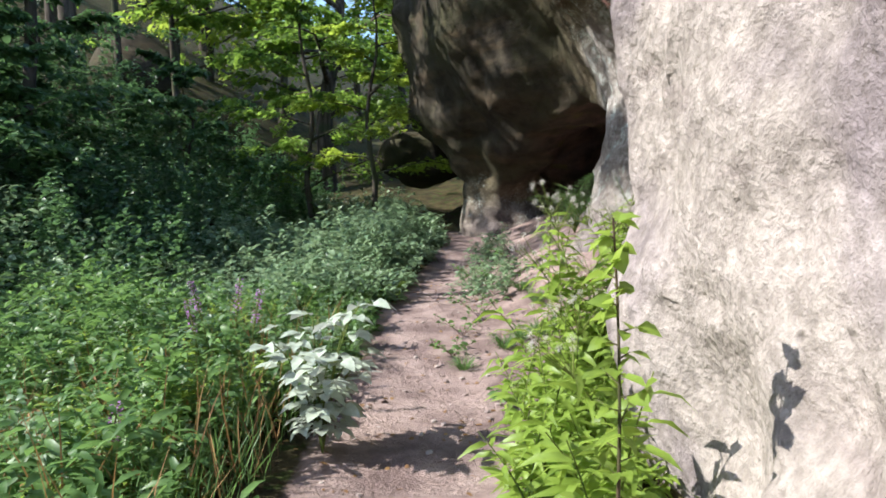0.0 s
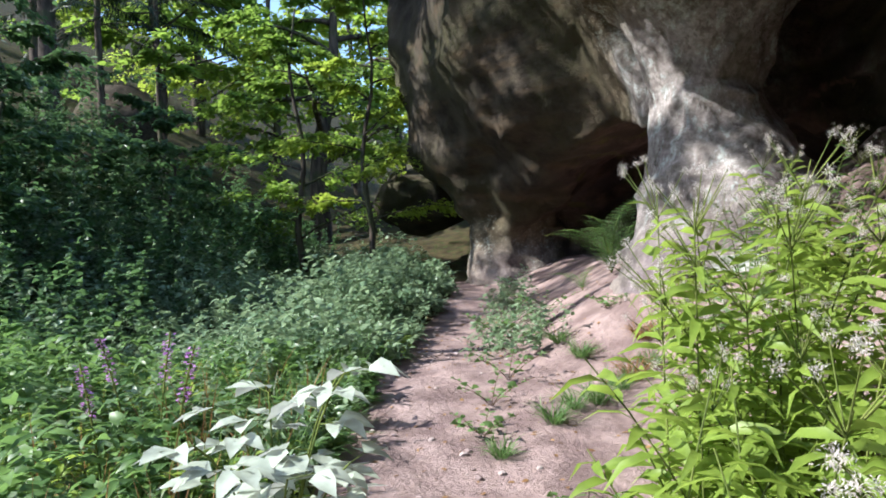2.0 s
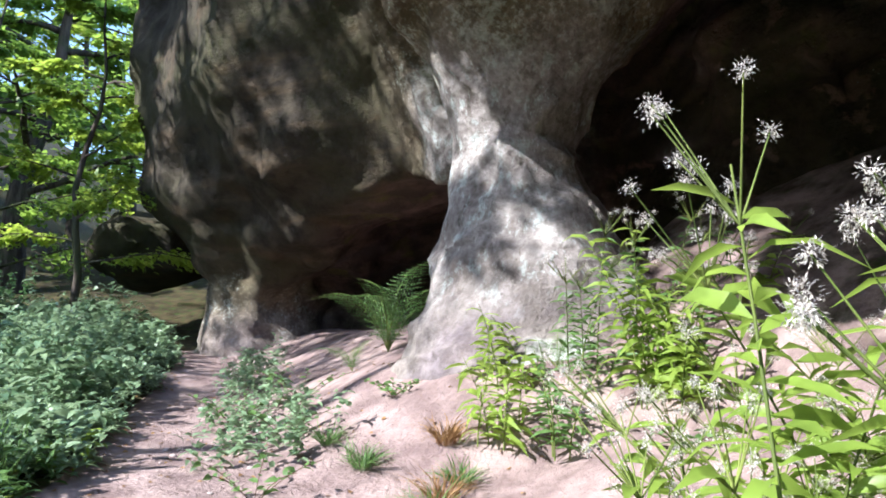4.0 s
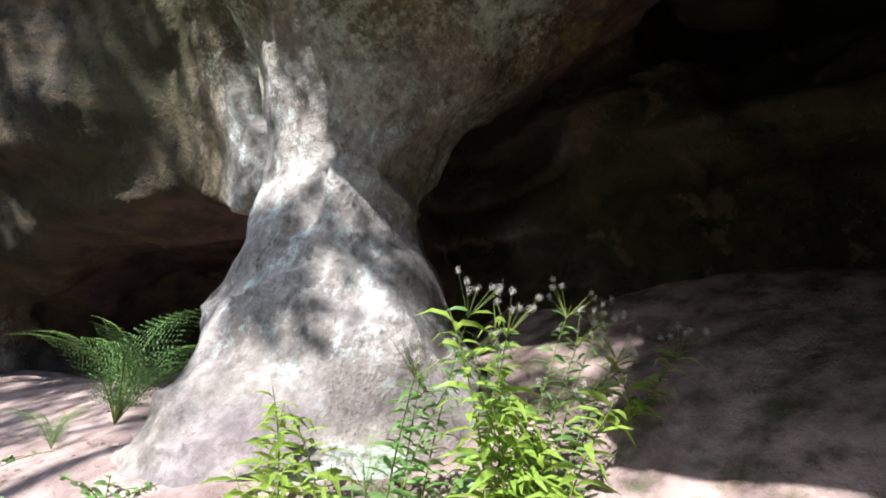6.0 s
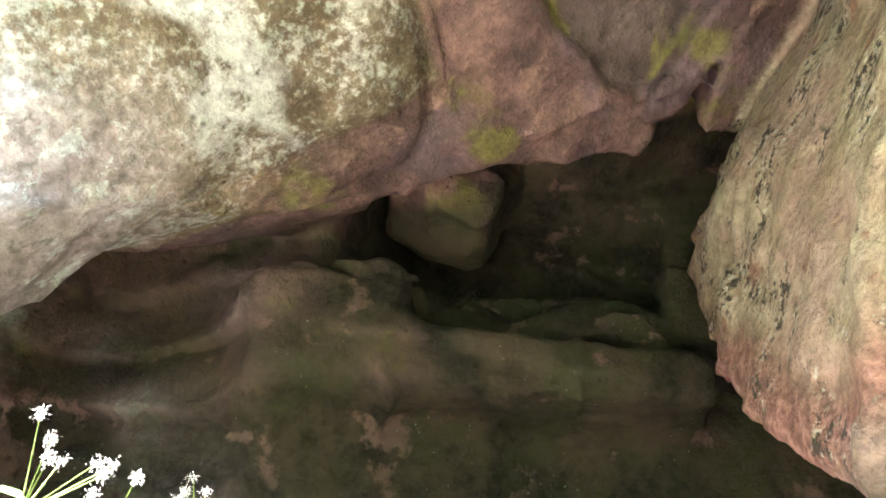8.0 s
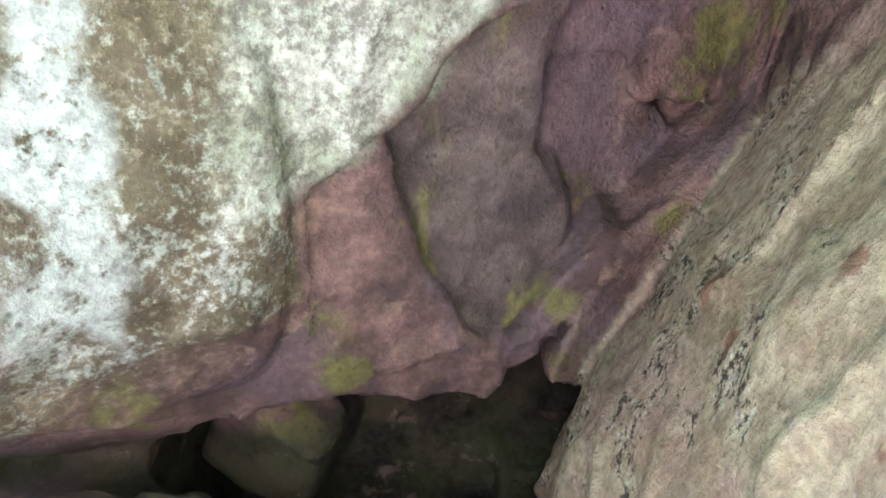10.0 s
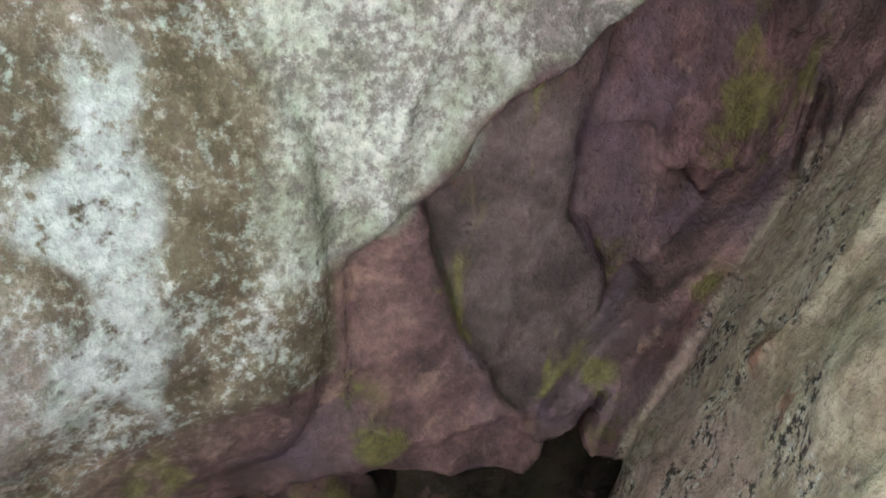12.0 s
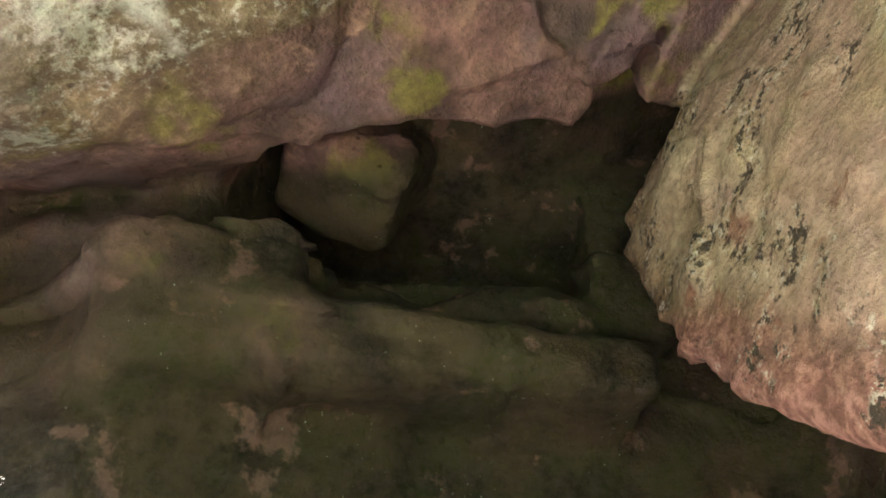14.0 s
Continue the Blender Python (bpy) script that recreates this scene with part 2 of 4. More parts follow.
def land(x, y):
    """Height of the ground."""
    x, y = np.asarray(x, float), np.asarray(y, float)
    z = np.interp(y, [-8, 0, 2, 4, 6, 9, 14, 18, 26], [0.1, 0.05, -0.12, -0.2, -0.05, 0.15, 0.5, 0.7, 1.2])
    u = x - path_x(y)
    near = np.interp(y, [-8, 3, 4.5, 6, 7.5, 8.6, 17, 19], [0.5, 0.5, 1.5, 1.5, 1.4, 0.4, 0.4, 0.8])
    wide = np.interp(y, [-8, 3, 4.5, 7.5, 8.6, 17], [1.0, 1.0, 3.0, 3.0, 2.6, 2.2])
    rise = np.interp(y, [-8, 3, 4.5, 6, 9, 13, 17, 22], [0.45, 0.45, 0.8, 0.85, 0.85, 0.75, 0.5, 0.2])
    z = z + 0.3 * np.clip(x - 3.2, 0, 4) * smooth(y, 4, 5.5)
    z = z + rise * smooth(u, near, near + wide)
    z = z + 0.5 * np.clip(x - 3.0, 0, 2.4) * smooth(y, 5.0, 6.2) * (1 - smooth(y, 9.3, 10.5))
    z = z - 0.30 * smooth(-u, 0.6, 3.0)
    z = z + 0.55 * np.maximum(0, -x - 5.5) + 0.2 * np.maximum(0, y - 22) - 0.0
    p = np.stack([x.ravel(), y.ravel(), 0 * x.ravel()], 1)
    n = vnoise(p, 0.6) * 0.07 + vnoise(p, 1.9) * 0.03 + vnoise(p, 5.0) * 0.012
    return z + n.reshape(x.shape)


def build_ground():
    xs = np.concatenate([np.linspace(-300, -14, 18)[:-1], np.linspace(-14, -3, 56)[:-1], np.linspace(-3, 4, 118)[:-1], np.linspace(4, 10, 24)[:-1], np.linspace(10, 300, 12)])
    ys = np.concatenate([np.linspace(-300, -8, 14)[:-1], np.linspace(-8, 0, 40)[:-1], np.linspace(0, 14, 230)[:-1], np.linspace(14, 34, 80)[:-1], np.linspace(34, 300, 16)])
    X, Y = np.meshgrid(xs, ys, indexing="ij")
    Z = np.minimum(land(X, Y), 40)
    n, m = len(xs), len(ys)
    i, j = np.meshgrid(np.arange(n - 1), np.arange(m - 1), indexing="ij")
    a = (i * m + j).ravel()
    faces = np.stack([a, a + m, a + m + 1, a + 1], 1)
    u = X - path_x(Y)
    right = np.interp(Y, [-8, 2.5, 4.2, 6], [0.45, 0.45, 2.5, 9.0])
    bare = smooth(u, -0.62, -0.32) * (1 - smooth(u, right, right + 0.3)) * (1 - smooth(Y, 17, 20))
    # cave floor: darker soil mixed in, standing in for the shade there
    bare = bare * (1 - 0.45 * smooth(X, 2.9, 3.5) * smooth(Y, 4.5, 5.5) * (1 - smooth(Y, 9.5, 11)))
    ob = link_mesh("ground", np.stack([X.ravel(), Y.ravel(), Z.ravel()], 1), faces, SOIL, attrs=[("bare", bare.ravel())])
    return tagged(ob, "pinkish sandy footpath winding through dark leafy woodland soil", "ground", kind="structure")


build_ground()


# ---------------------------------------------------------------- the cliff, its pillars and its cave
def ell(x, y, z, c, r):
    d = np.sqrt(((x - c[0]) / r[0]) ** 2 + ((y - c[1]) / r[1]) ** 2 + ((z - c[2]) / r[2]) ** 2)
    return (d - 1) * min(r)


def slab(x, y, z, c, r, rz=0.0, ry=0.0, rx=0.0, edge=0.08):
    """A rounded block, turned."""
    m = Euler([radians(a) for a in (rx, ry, rz)]).to_matrix().transposed()
    d = (x - c[0], y - c[1], z - c[2])
    q = [np.abs(m[i][0] * d[0] + m[i][1] * d[1] + m[i][2] * d[2]) - r[i] + edge for i in range(3)]
    out = np.sqrt(sum(np.maximum(v, 0) ** 2 for v in q))
    return out + np.minimum(np.maximum(np.maximum(q[0], q[1]), q[2]), 0) - edge


def pillar(x, y, z, c, z_neck, r_neck, up, down, lean=(0, 0), foot=(0, 0)):
    """A waisted pillar: the radius grows above and below the neck; lean and foot: how its axis drifts above and below the neck."""
    h = z - z_neck
    hi, lo = np.maximum(h, 0), np.maximum(-h, 0)
    cx, cy = c[0] + lean[0] * hi + foot[0] * lo, c[1] + lean[1] * hi + foot[1] * lo
    r = r_neck + np.minimum(up * hi ** 1.6, 1.3) + down * lo ** 1.4
    return (np.sqrt((x - cx) ** 2 + (y - cy) ** 2) - r) * 0.75


def outline(u, v, corners):
    """Distance to a many-sided outline in a plane, below zero inside."""
    c = np.array(corners, float)
    d2, inside = 1e9, False
    for i in range(len(c)):
        a, b = c[i - 1], c[i]
        e = b - a
        pu, pv = u - a[0], v - a[1]
        t = np.clip((pu * e[0] + pv * e[1]) / (e @ e), 0, 1)
        d2 = np.minimum(d2, (pu - e[0] * t) ** 2 + (pv - e[1] * t) ** 2)
        if a[1] != b[1]:
            inside = inside ^ (((a[1] > v) != (b[1] > v)) & (pu < e[0] * pv / e[1]))
    return np.sqrt(d2) * np.where(inside, -1.0, 1.0)


def roof(y):
    """The lie of the cave's roof, which climbs towards the pier."""
    return 4.8 + 0.42 * (7.55 - y)


# plan of each slab in the roof: how far above the roof's lie its underside hangs, its corners, and its tilt along x
SLABS = {
    "lime": (-0.04, [(0.9, 5.6), (1.4, 5.75), (1.8, 6.18), (2.05, 6.54), (2.43, 6.8), (2.57, 7.06), (2.78, 7.26), (2.95, 7.6), (2.9, 8.9), (0.9, 8.9)], 0.0),
    "sheet": (0.08, [(2.45, 6.95), (2.84, 6.88), (3.28, 6.7), (3.74, 6.57), (4.08, 6.35), (4.52, 6.08), (4.74, 6.2), (4.64, 6.7), (4.42, 7.25), (4.44, 7.98), (4.3, 9.4), (2.3, 9.4), (2.3, 7.2)], 0.0),
    "olive": (0.2, [(1.25, 5.75), (2.2, 6.8), (2.95, 7.0), (4.2, 6.6), (4.6, 6.1), (3.9, 5.92), (3.52, 5.72), (3.22, 5.74), (2.8, 6.02), (2.3, 6.06), (1.75, 5.9)], 0.02),
    "ring": (0.5, [(2.3, 6.3), (2.95, 6.2), (3.5, 5.75), (3.45, 5.0), (3.05, 4.9), (2.45, 5.38), (2.2, 5.42)], 0.0),
    "dark": (0.36, [(1.3, 6.2), (2.22, 6.1), (2.24, 5.45), (2.56, 5.4), (2.6, 5.0), (2.66, 4.4), (0.9, 4.4), (0.9, 5.7)], 0.0),
    "red": (-0.12, [(4.36, 6.12), (4.3, 5.86), (3.72, 5.5), (3.45, 5.2), (3.34, 5.5), (3.78, 5.82)], 0.06),
    "seam": (-0.22, [(4.55, 5.72), (4.7, 5.4), (3.95, 5.1), (3.15, 4.8), (2.5, 4.6), (1.6, 4.4), (1.7, 4.66), (2.6, 4.74), (3.06, 5.08), (3.4, 5.3), (3.95, 5.62)], 0.05),
}
PIER_SIDE = [(0.3, 8.5), (0.3, 3.5), (1.6, 2.5), (2.6, 2.3), (3.2, 2.36), (3.75, 2.56), (4.1, 2.92), (4.72, 3.58), (4.95, 3.95), (5.26, 4.8), (4.95, 5.6), (4.4, 6.4), (4.0, 8.5)]


def pier_front(x, z):
    """How far the pier's head reaches into the cave: it leans back as it rises, most at the mouth."""
    return 5.28 + 0.2 * (x - 2.2) - 0.36 * np.maximum(z - np.minimum(3.3 + 0.52 * (x - 1.9), 4.6), 0)


def cave_side(y):
    return np.interp(y, [4.2, 5.2, 6, 7, 7.6, 8.1, 8.5, 9.5, 10.6], [5.6, 5.9, 5.85, 5.8, 5.5, 5.25, 4.75, 4.68, 4.5])


def cliff(x, y, z):
    """Below zero inside the rock."""
    base = np.interp(y, [-8, 0, 3.2, 3.9, 6, 9.75, 13, 17.4, 20, 24, 30], [1.2, 0.95, 0.85, 1.5, 2.9, 2.5, 2.2, 0.85, 0.9, 1.4, 1.5])
    over = np.interp(z, [-2, 2.4, 3.2, 4.2, 5.2, 7, 9, 12], [0, 0, 0.12, 0.6, 1.35, 2.5, 3.4, 3.8])
    much = np.interp(y, [-8, 2, 3.4, 4.5, 7, 12, 16, 18.5, 20.5, 30], [0.05, 0.1, 0.8, 1.25, 1.1, 1.1, 0.72, 0.6, 0.2, 0.1])
    f = (base - over * much - x) * 0.85
    # the cave behind the pillar: its chamber, the low part under the pier, the recess, and the chamber between the pillars
    hole = smax(smax(smax((x - cave_side(y)) * 0.9, 4.6 - y, 0.3), y - 10.4, 0.3), (z - roof(y) - 0.85) * 0.92, 0.05)
    hole = smin(hole, ell(x, y, z, (4.0, 5.0, 1.7), (2.4, 1.6, 1.8)), 0.15)
    hole = smin(hole, slab(x, y, z, (5.75, 7.2, 5.3), (1.05, 1.25, 0.68), 0, 0, 0, 0.15), 0.04)
    hole = smin(hole, slab(x, y, z, (5.32, 8.02, 4.86), (0.5, 0.34, 0.3), -28, 0, 14, 0.06), 0.03)
    hole = smin(hole, ell(x, y, z, (3.5, 13.5, 0.9), (3.6, 4.2, 2.5)), 0.3)
    hole = smin(hole, ell(x, y, z, (1.4, 20.6, 1.2), (2.4, 1.9, 1.5)), 0.3)
    f = smax(f, -hole, 0.06)
    # central pillar, far pillar, and the bulge past it
    f = smin(f, pillar(x, y, z, (2.92, 9.76), 2.9, 0.62, 0.5, 0.30, (0.02, -0.26), (0.16, -0.12)), 0.2)
    f = smin(f, pillar(x, y, z, (1.25, 17.5), 1.9, 0.75, 0.7, 0.3, (-0.1, 0)), 0.3)
    f = smin(f, ell(x, y, z, (1.7, 15.4, 5.2), (2.1, 3.6, 2.6)), 1.0)
    f = smin(f, ell(x, y, z, (-0.7, 21.5, 3.0), (1.5, 2.2, 1.0)), 0.5)
    # the block that the pillar carries and the overhang before it
    f = smin(f, slab(x, y, z, (2.62, 8.95, 5.02), (0.85, 1.2, 0.8), 3, 10, -20, 0.10), 0.3)
    f = smin(f, slab(x, y, z, (1.4, 7.7, 7.0), (1.8, 1.45, 1.05), 0, 8, 0, 0.3), 0.15)
    f = smin(f, slab(x, y, z, (1.2, 5.9, 7.6), (1.9, 1.2, 0.9), 0, 8, 0, 0.3), 0.15)
    # unseen lip, added to keep the sun off the cave floor and pier head
    f = smin(f, slab(x, y, z, (0.5, 5.78, 4.85), (0.55, 1.28, 1.05), 0, 0, -8, 0.2), 0.15)
    # the roof's slabs
    for lift, corners, tilt in SLABS.values():
        under = (roof(y) + lift + tilt * (x - 3) - z) * 0.92
        f = smin(f, smax(smax(outline(x, y, corners), under, 0.02), z - roof(y) - 1.6, 0.02), 0.012)
    # the head of the pier
    f = smin(f, smax(smax(outline(x, z, PIER_SIDE), (y - pier_front(x, z)) * 0.9, 0.10), 2.9 - y, 0.1), 0.03)
    # recess: hanging rock, back shelf, ledges and a standing block
    f = smin(f, slab(x, y, z, (5.45, 7.8, 5.78), (0.42, 0.52, 0.66), 18, 16, 14, 0.2), 0.05)
    f = smin(f, slab(x, y, z, (6.6, 7.0, 5.0), (0.35, 1.2, 0.12), 5, 0, -4, 0.05), 0.03)
    f = smin(f, slab(x, y, z, (6.15, 7.2, 4.78), (0.28, 0.78, 0.15), 4, 0, -2, 0.06), 0.02)
    f = smin(f, ell(x, y, z, (5.85, 6.45, 4.38), (0.45, 0.75, 0.36)), 0.08)
    f = smin(f, slab(x, y, z, (5.75, 5.72, 4.68), (0.2, 0.3, 0.36), 10, 0, 0, 0.08), 0.02)
    # beds jutting from the cave's side
    f = smin(f, slab(x, y, z, (5.45, 7.0, 3.75), (0.5, 1.3, 0.2), 14, 0, -6, 0.1), 0.15)
    f = smin(f, slab(x, y, z, (5.0, 8.35, 3.85), (0.45, 0.6, 0.42), 30, 0, -24, 0.2), 0.3)
    return f


def roughness(p):
    """Relief of the rock: lumps, beds and grain."""
    x, y, z = p.T
    bed = p * np.array([0.5, 0.5, 2.6])
    cave = smooth(x, 0.9, 1.5) * smooth(y, 4.4, 5.0) * (1 - smooth(y, 9.0, 9.8)) * smooth(z, 2.2, 3.0)
    cave = np.maximum(cave, 0.85 * (1 - smooth(np.hypot(x - 3.0, y - 9.7), 1.5, 2.2)) * (1 - smooth(z, 4, 5)))
    n = (0.20 * vnoise(p, 0.55) + 0.10 * vnoise(p + 7, 1.3)) * (1 - 0.72 * cave) + 0.05 * vnoise(bed + 3, 1.2) * (1 - 0.5 * cave)
    n = n + (0.05 - 0.018 * cave) * vnoise(p + 13, 3.1) + 0.024 * vnoise(p + 5, 7.0) + 0.010 * vnoise(p + 2, 14.0)
    n = n * (1 + 0.25 * smooth(y, 11, 13))
    # ledges along the beds
    q = z * 1.9 + 0.7 * vnoise(p, 0.8) + 0.15 * y
    deep = smooth(x, 4.0, 4.9) * smooth(y, 4.4, 5.2) * (1 - smooth(y, 10, 11.5)) * (1 - smooth(z, 4.3, 4.7)) * smooth(y, 5.9, 6.3)
    n = n + (q - np.floor(q) - 0.5) * (0.035 * (1 - cave) + 0.10 * deep)
    return n - 0.05 * smooth(np.abs(vnoise(p * np.array([1, 1, 1.6]) + 29, 0.8)), 0.08, 0.0)


def surface(lo, hi, h):
    """The rock's skin inside a box, as verts and quads (surface nets)."""
    axes = [np.arange(a, b + h, h) for a, b in zip(lo, hi)]
    X, Y, Z = np.meshgrid(*axes, indexing="ij", sparse=True)
    F = np.broadcast_to(cliff(X, Y, Z), [len(a) for a in axes]).copy()
    near = np.argwhere(np.abs(F) < 0.75)
    P = near * h + np.array(lo)
    F[tuple(near.T)] += roughness(P)
    neg = F < 0
    n = F.shape
    corner = [(i, j, k) for i in (0, 1) for j in (0, 1) for k in (0, 1)]
    count = sum(neg[i:n[0] - 1 + i, j:n[1] - 1 + j, k:n[2] - 1 + k].astype(np.int8) for i, j, k in corner)
    cell = np.argwhere((count > 0) & (count < 8))
    index = -np.ones([v - 1 for v in n], int)
    index[tuple(cell.T)] = np.arange(len(cell))
    total, hits = np.zeros((len(cell), 3)), np.zeros(len(cell))
    for a in corner:
        for axis in range(3):
            if a[axis]:
                continue
            b = tuple(v + (axis == d) for d, v in enumerate(a))
            fa = F[tuple((cell + a).T)]
            fb = F[tuple((cell + b).T)]
            cut = (fa < 0) != (fb < 0)
            t = np.where(cut, fa / np.where(cut, fa - fb, 1), 0)
            pt = np.array(a, float) + np.eye(3)[axis] * t[:, None]
            total += pt * cut[:, None]
            hits += cut
    verts = (cell + total / hits[:, None]) * h + np.array(lo)
    quads = []
    for axis in range(3):
        u, v = [(1, 2), (2, 0), (0, 1)][axis]
        s0 = [slice(None)] * 3
        s1 = [slice(None)] * 3
        s0[axis], s1[axis] = slice(0, -1), slice(1, None)
        A, B = neg[tuple(s0)], neg[tuple(s1)]
        e = np.argwhere(A != B)
        e = e[(e[:, u] > 0) & (e[:, v] > 0) & (e[:, u] < n[u] - 1) & (e[:, v] < n[v] - 1)]
        flip = A[tuple(e.T)]
        du, dv = np.eye(3, dtype=int)[u], np.eye(3, dtype=int)[v]
        q = np.stack([index[tuple((e - du - dv).T)], index[tuple((e - dv).T)], index[tuple(e.T)], index[tuple((e - du).T)]], 1)
        q[~flip] = q[~flip][:, ::-1]
        quads.append(q)
    quads = np.concatenate(quads)
    return verts, quads[(quads >= 0).all(1)]


def rock_zones(p):
    """Where the rock is fresh pink, red inside, crusted pale, mossy and darkened for shade, or olive."""
    x, y, z = p.T
    w = 0.25 * vnoise(p, 1.7)
    e = 0.06 * vnoise(p, 3.0)
    cave = smooth(y, 4.2, 4.8) * (1 - smooth(y, 10, 12))
    near = 1 - smooth(np.abs(z - roof(y)), 0.9, 1.3)
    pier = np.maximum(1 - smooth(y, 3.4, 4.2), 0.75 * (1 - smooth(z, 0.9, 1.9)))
    face = (1 - smooth(y - pier_front(x, z) + 0.3 * e, 0.05, 0.12)) * smooth(y, 4.0, 4.6) * (1 - smooth(outline(x, z, PIER_SIDE), 0.04, 0.10)) * smooth(z, 2.2, 2.6)
    edge = smooth(outline(x, z, PIER_SIDE) + e, -0.42, -0.12) * face
    lime = (1 - smooth(outline(x, y, SLABS["lime"][1]) + 2 * e, -0.05, 0.06)) * near * smooth(y, 5.4, 5.8)
    block = (1 - smooth(np.maximum(np.abs(x - 2.42) - 1.1, 7.4 - y), 0.0, 0.06)) * smooth(z, 3.0, 3.6) * (1 - smooth(y, 10.2, 11.0))
    block = np.maximum(block, (1 - smooth(x, 2.9, 3.4)) * smooth(y, 7.6, 7.9))
    shaft = (1 - smooth(np.hypot(x - 3.05, y - 9.5) + w, 1.2, 1.7)) * smooth(z + w, 1.2, 1.8) * (1 - smooth(z + w, 3.4, 4.0))
    lime = lime * (1 - smooth(y + 2 * e, 7.5, 7.75))
    along_x = np.clip(x - 2.2, 0, 1.3)
    streak = block * (1 - smooth(np.abs(y - 8.25 + 0.1 * along_x + 0.3 * e) - 0.17 + 0.11 * along_x + 2.6 * e, -0.03, 0.05)) * (1 - smooth(z, 4.6, 4.9)) * smooth(x, 1.4, 1.9)
    inner = smooth(x, 1.0, 1.4) * smooth(z, 3.2, 4.2) * cave
    inner = np.maximum(inner, smooth(x + w, 3.9, 4.6) * cave)
    inner = inner * (1 - np.maximum(np.maximum(face * (1 - 0.5 * edge), lime), block))
    inner = np.maximum(inner, 0.45 * smooth(x, 1.6, 2.6) * smooth(y, 11, 12.5))
    inner = np.maximum(inner, 0.6 * edge)
    olive = inner * (1 - smooth(outline(x, y, SLABS["olive"][1]), -0.02, 0.03)) * smooth(z, roof(y) + 0.1, roof(y) + 0.16) * (1 - lime)
    # low wall, and all rock past x 5, gets the moss and painted shade
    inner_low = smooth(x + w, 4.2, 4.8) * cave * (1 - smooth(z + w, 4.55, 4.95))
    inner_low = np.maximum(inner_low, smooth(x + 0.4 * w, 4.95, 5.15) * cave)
    d = np.sqrt((x - 3.0) ** 2 + (y - 9.6) ** 2)
    pale = (1 - smooth(d, 0.9, 2.4)) * smooth(z, 1.3, 2.2) * 0.8 * (1 - smooth(x, 3.7, 4.2))
    pale = np.maximum(pale, 0.6 * smooth(z, 3.3, 4.4) * (1 - inner) * smooth(y, 4.4, 5.4) * (1 - smooth(y, 9.2, 10.2)) * (1 - 0.25 * face))
    pale = np.maximum(pale, 0.55 * (1 - smooth(np.hypot(x - 1.25, y - 17.5), 0.8, 1.8)) * (1 - smooth(z, 1.8, 2.8)))
    pale = np.maximum(pale, 0.6 * face * (1 - 0.6 * edge))
    moss_shade = inner_low * (1 - face)
    return [("pier", np.maximum(pier, 0.85 * face)), ("inner", inner), ("pale", pale), ("moss_shade", moss_shade), ("lime", lime), ("olive", olive), ("face", face), ("edge", edge), ("streak", streak), ("shaft", shaft), ("rim", edge * (1 - smooth(z + e, 3.5, 3.9)))]


def split_rock(verts, quads, pieces):
    """Parts the skin between named pieces by where its faces lie."""
    mid = verts[quads].mean(1)
    free = np.ones(len(quads), bool)
    for name, label, inside in pieces:
        pick = free & inside(*mid.T)
        free &= ~pick
        used, inv = np.unique(quads[pick], return_inverse=True)
        v = verts[used]
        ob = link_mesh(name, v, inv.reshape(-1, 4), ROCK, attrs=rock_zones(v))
        tagged(ob, label, "rock", kind="structure")


v, q = surface((-1.5, -4.0, -0.8), (6.0, 4.4, 9.2), 0.07)
split_rock(v, q, [
    ("rock_pier", "pink grey sandstone wall beside the footpath, rough and sunlit", lambda x, y, z: x < 99)])
v, q = surface((-1.5, 4.3, -0.8), (8.0, 11.2, 9.2), 0.048)
split_rock(v, q, [
    ("rock_pillar", "waisted sandstone pillar crusted with pale lichen under the overhang", lambda x, y, z: (np.hypot(x - 2.95, y - 9.75) < 1.7) & (z < 3.4)),
    ("pier_head", "tan sandstone head of the pier with dark lichen and a pink edge", lambda x, y, z: (y < pier_front(x, z) + 0.06) & (x < 5.2) & (z > 2.2)),
    ("capital_block", "brown grainy sandstone block with white streaks above the pillar", lambda x, y, z: (y > 7.4) & (x < 3.6) & (z < 5.6)),
    ("cave_wall", "reddish brown cave wall with mossy green stains, darkened for shade", lambda x, y, z: (x > 3.3) & (z < 4.75)),
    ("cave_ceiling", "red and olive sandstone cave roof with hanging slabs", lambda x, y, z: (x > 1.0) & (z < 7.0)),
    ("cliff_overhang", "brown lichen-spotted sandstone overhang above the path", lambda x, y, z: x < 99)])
v, q = surface((-7, 11.0, -0.8), (9.8, 29.0, 9.6), 0.12)
split_rock(v, q, [
    ("rock_pillar", "short grey sandstone pillar holding the far overhang", lambda x, y, z: (np.hypot(x - 1.15, y - 17.5) < 1.6) & (z < 2.8)),
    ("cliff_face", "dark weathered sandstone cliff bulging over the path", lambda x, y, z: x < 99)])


# ---------------------------------------------------------------- plants
RNG = np.random.RandomState(11)


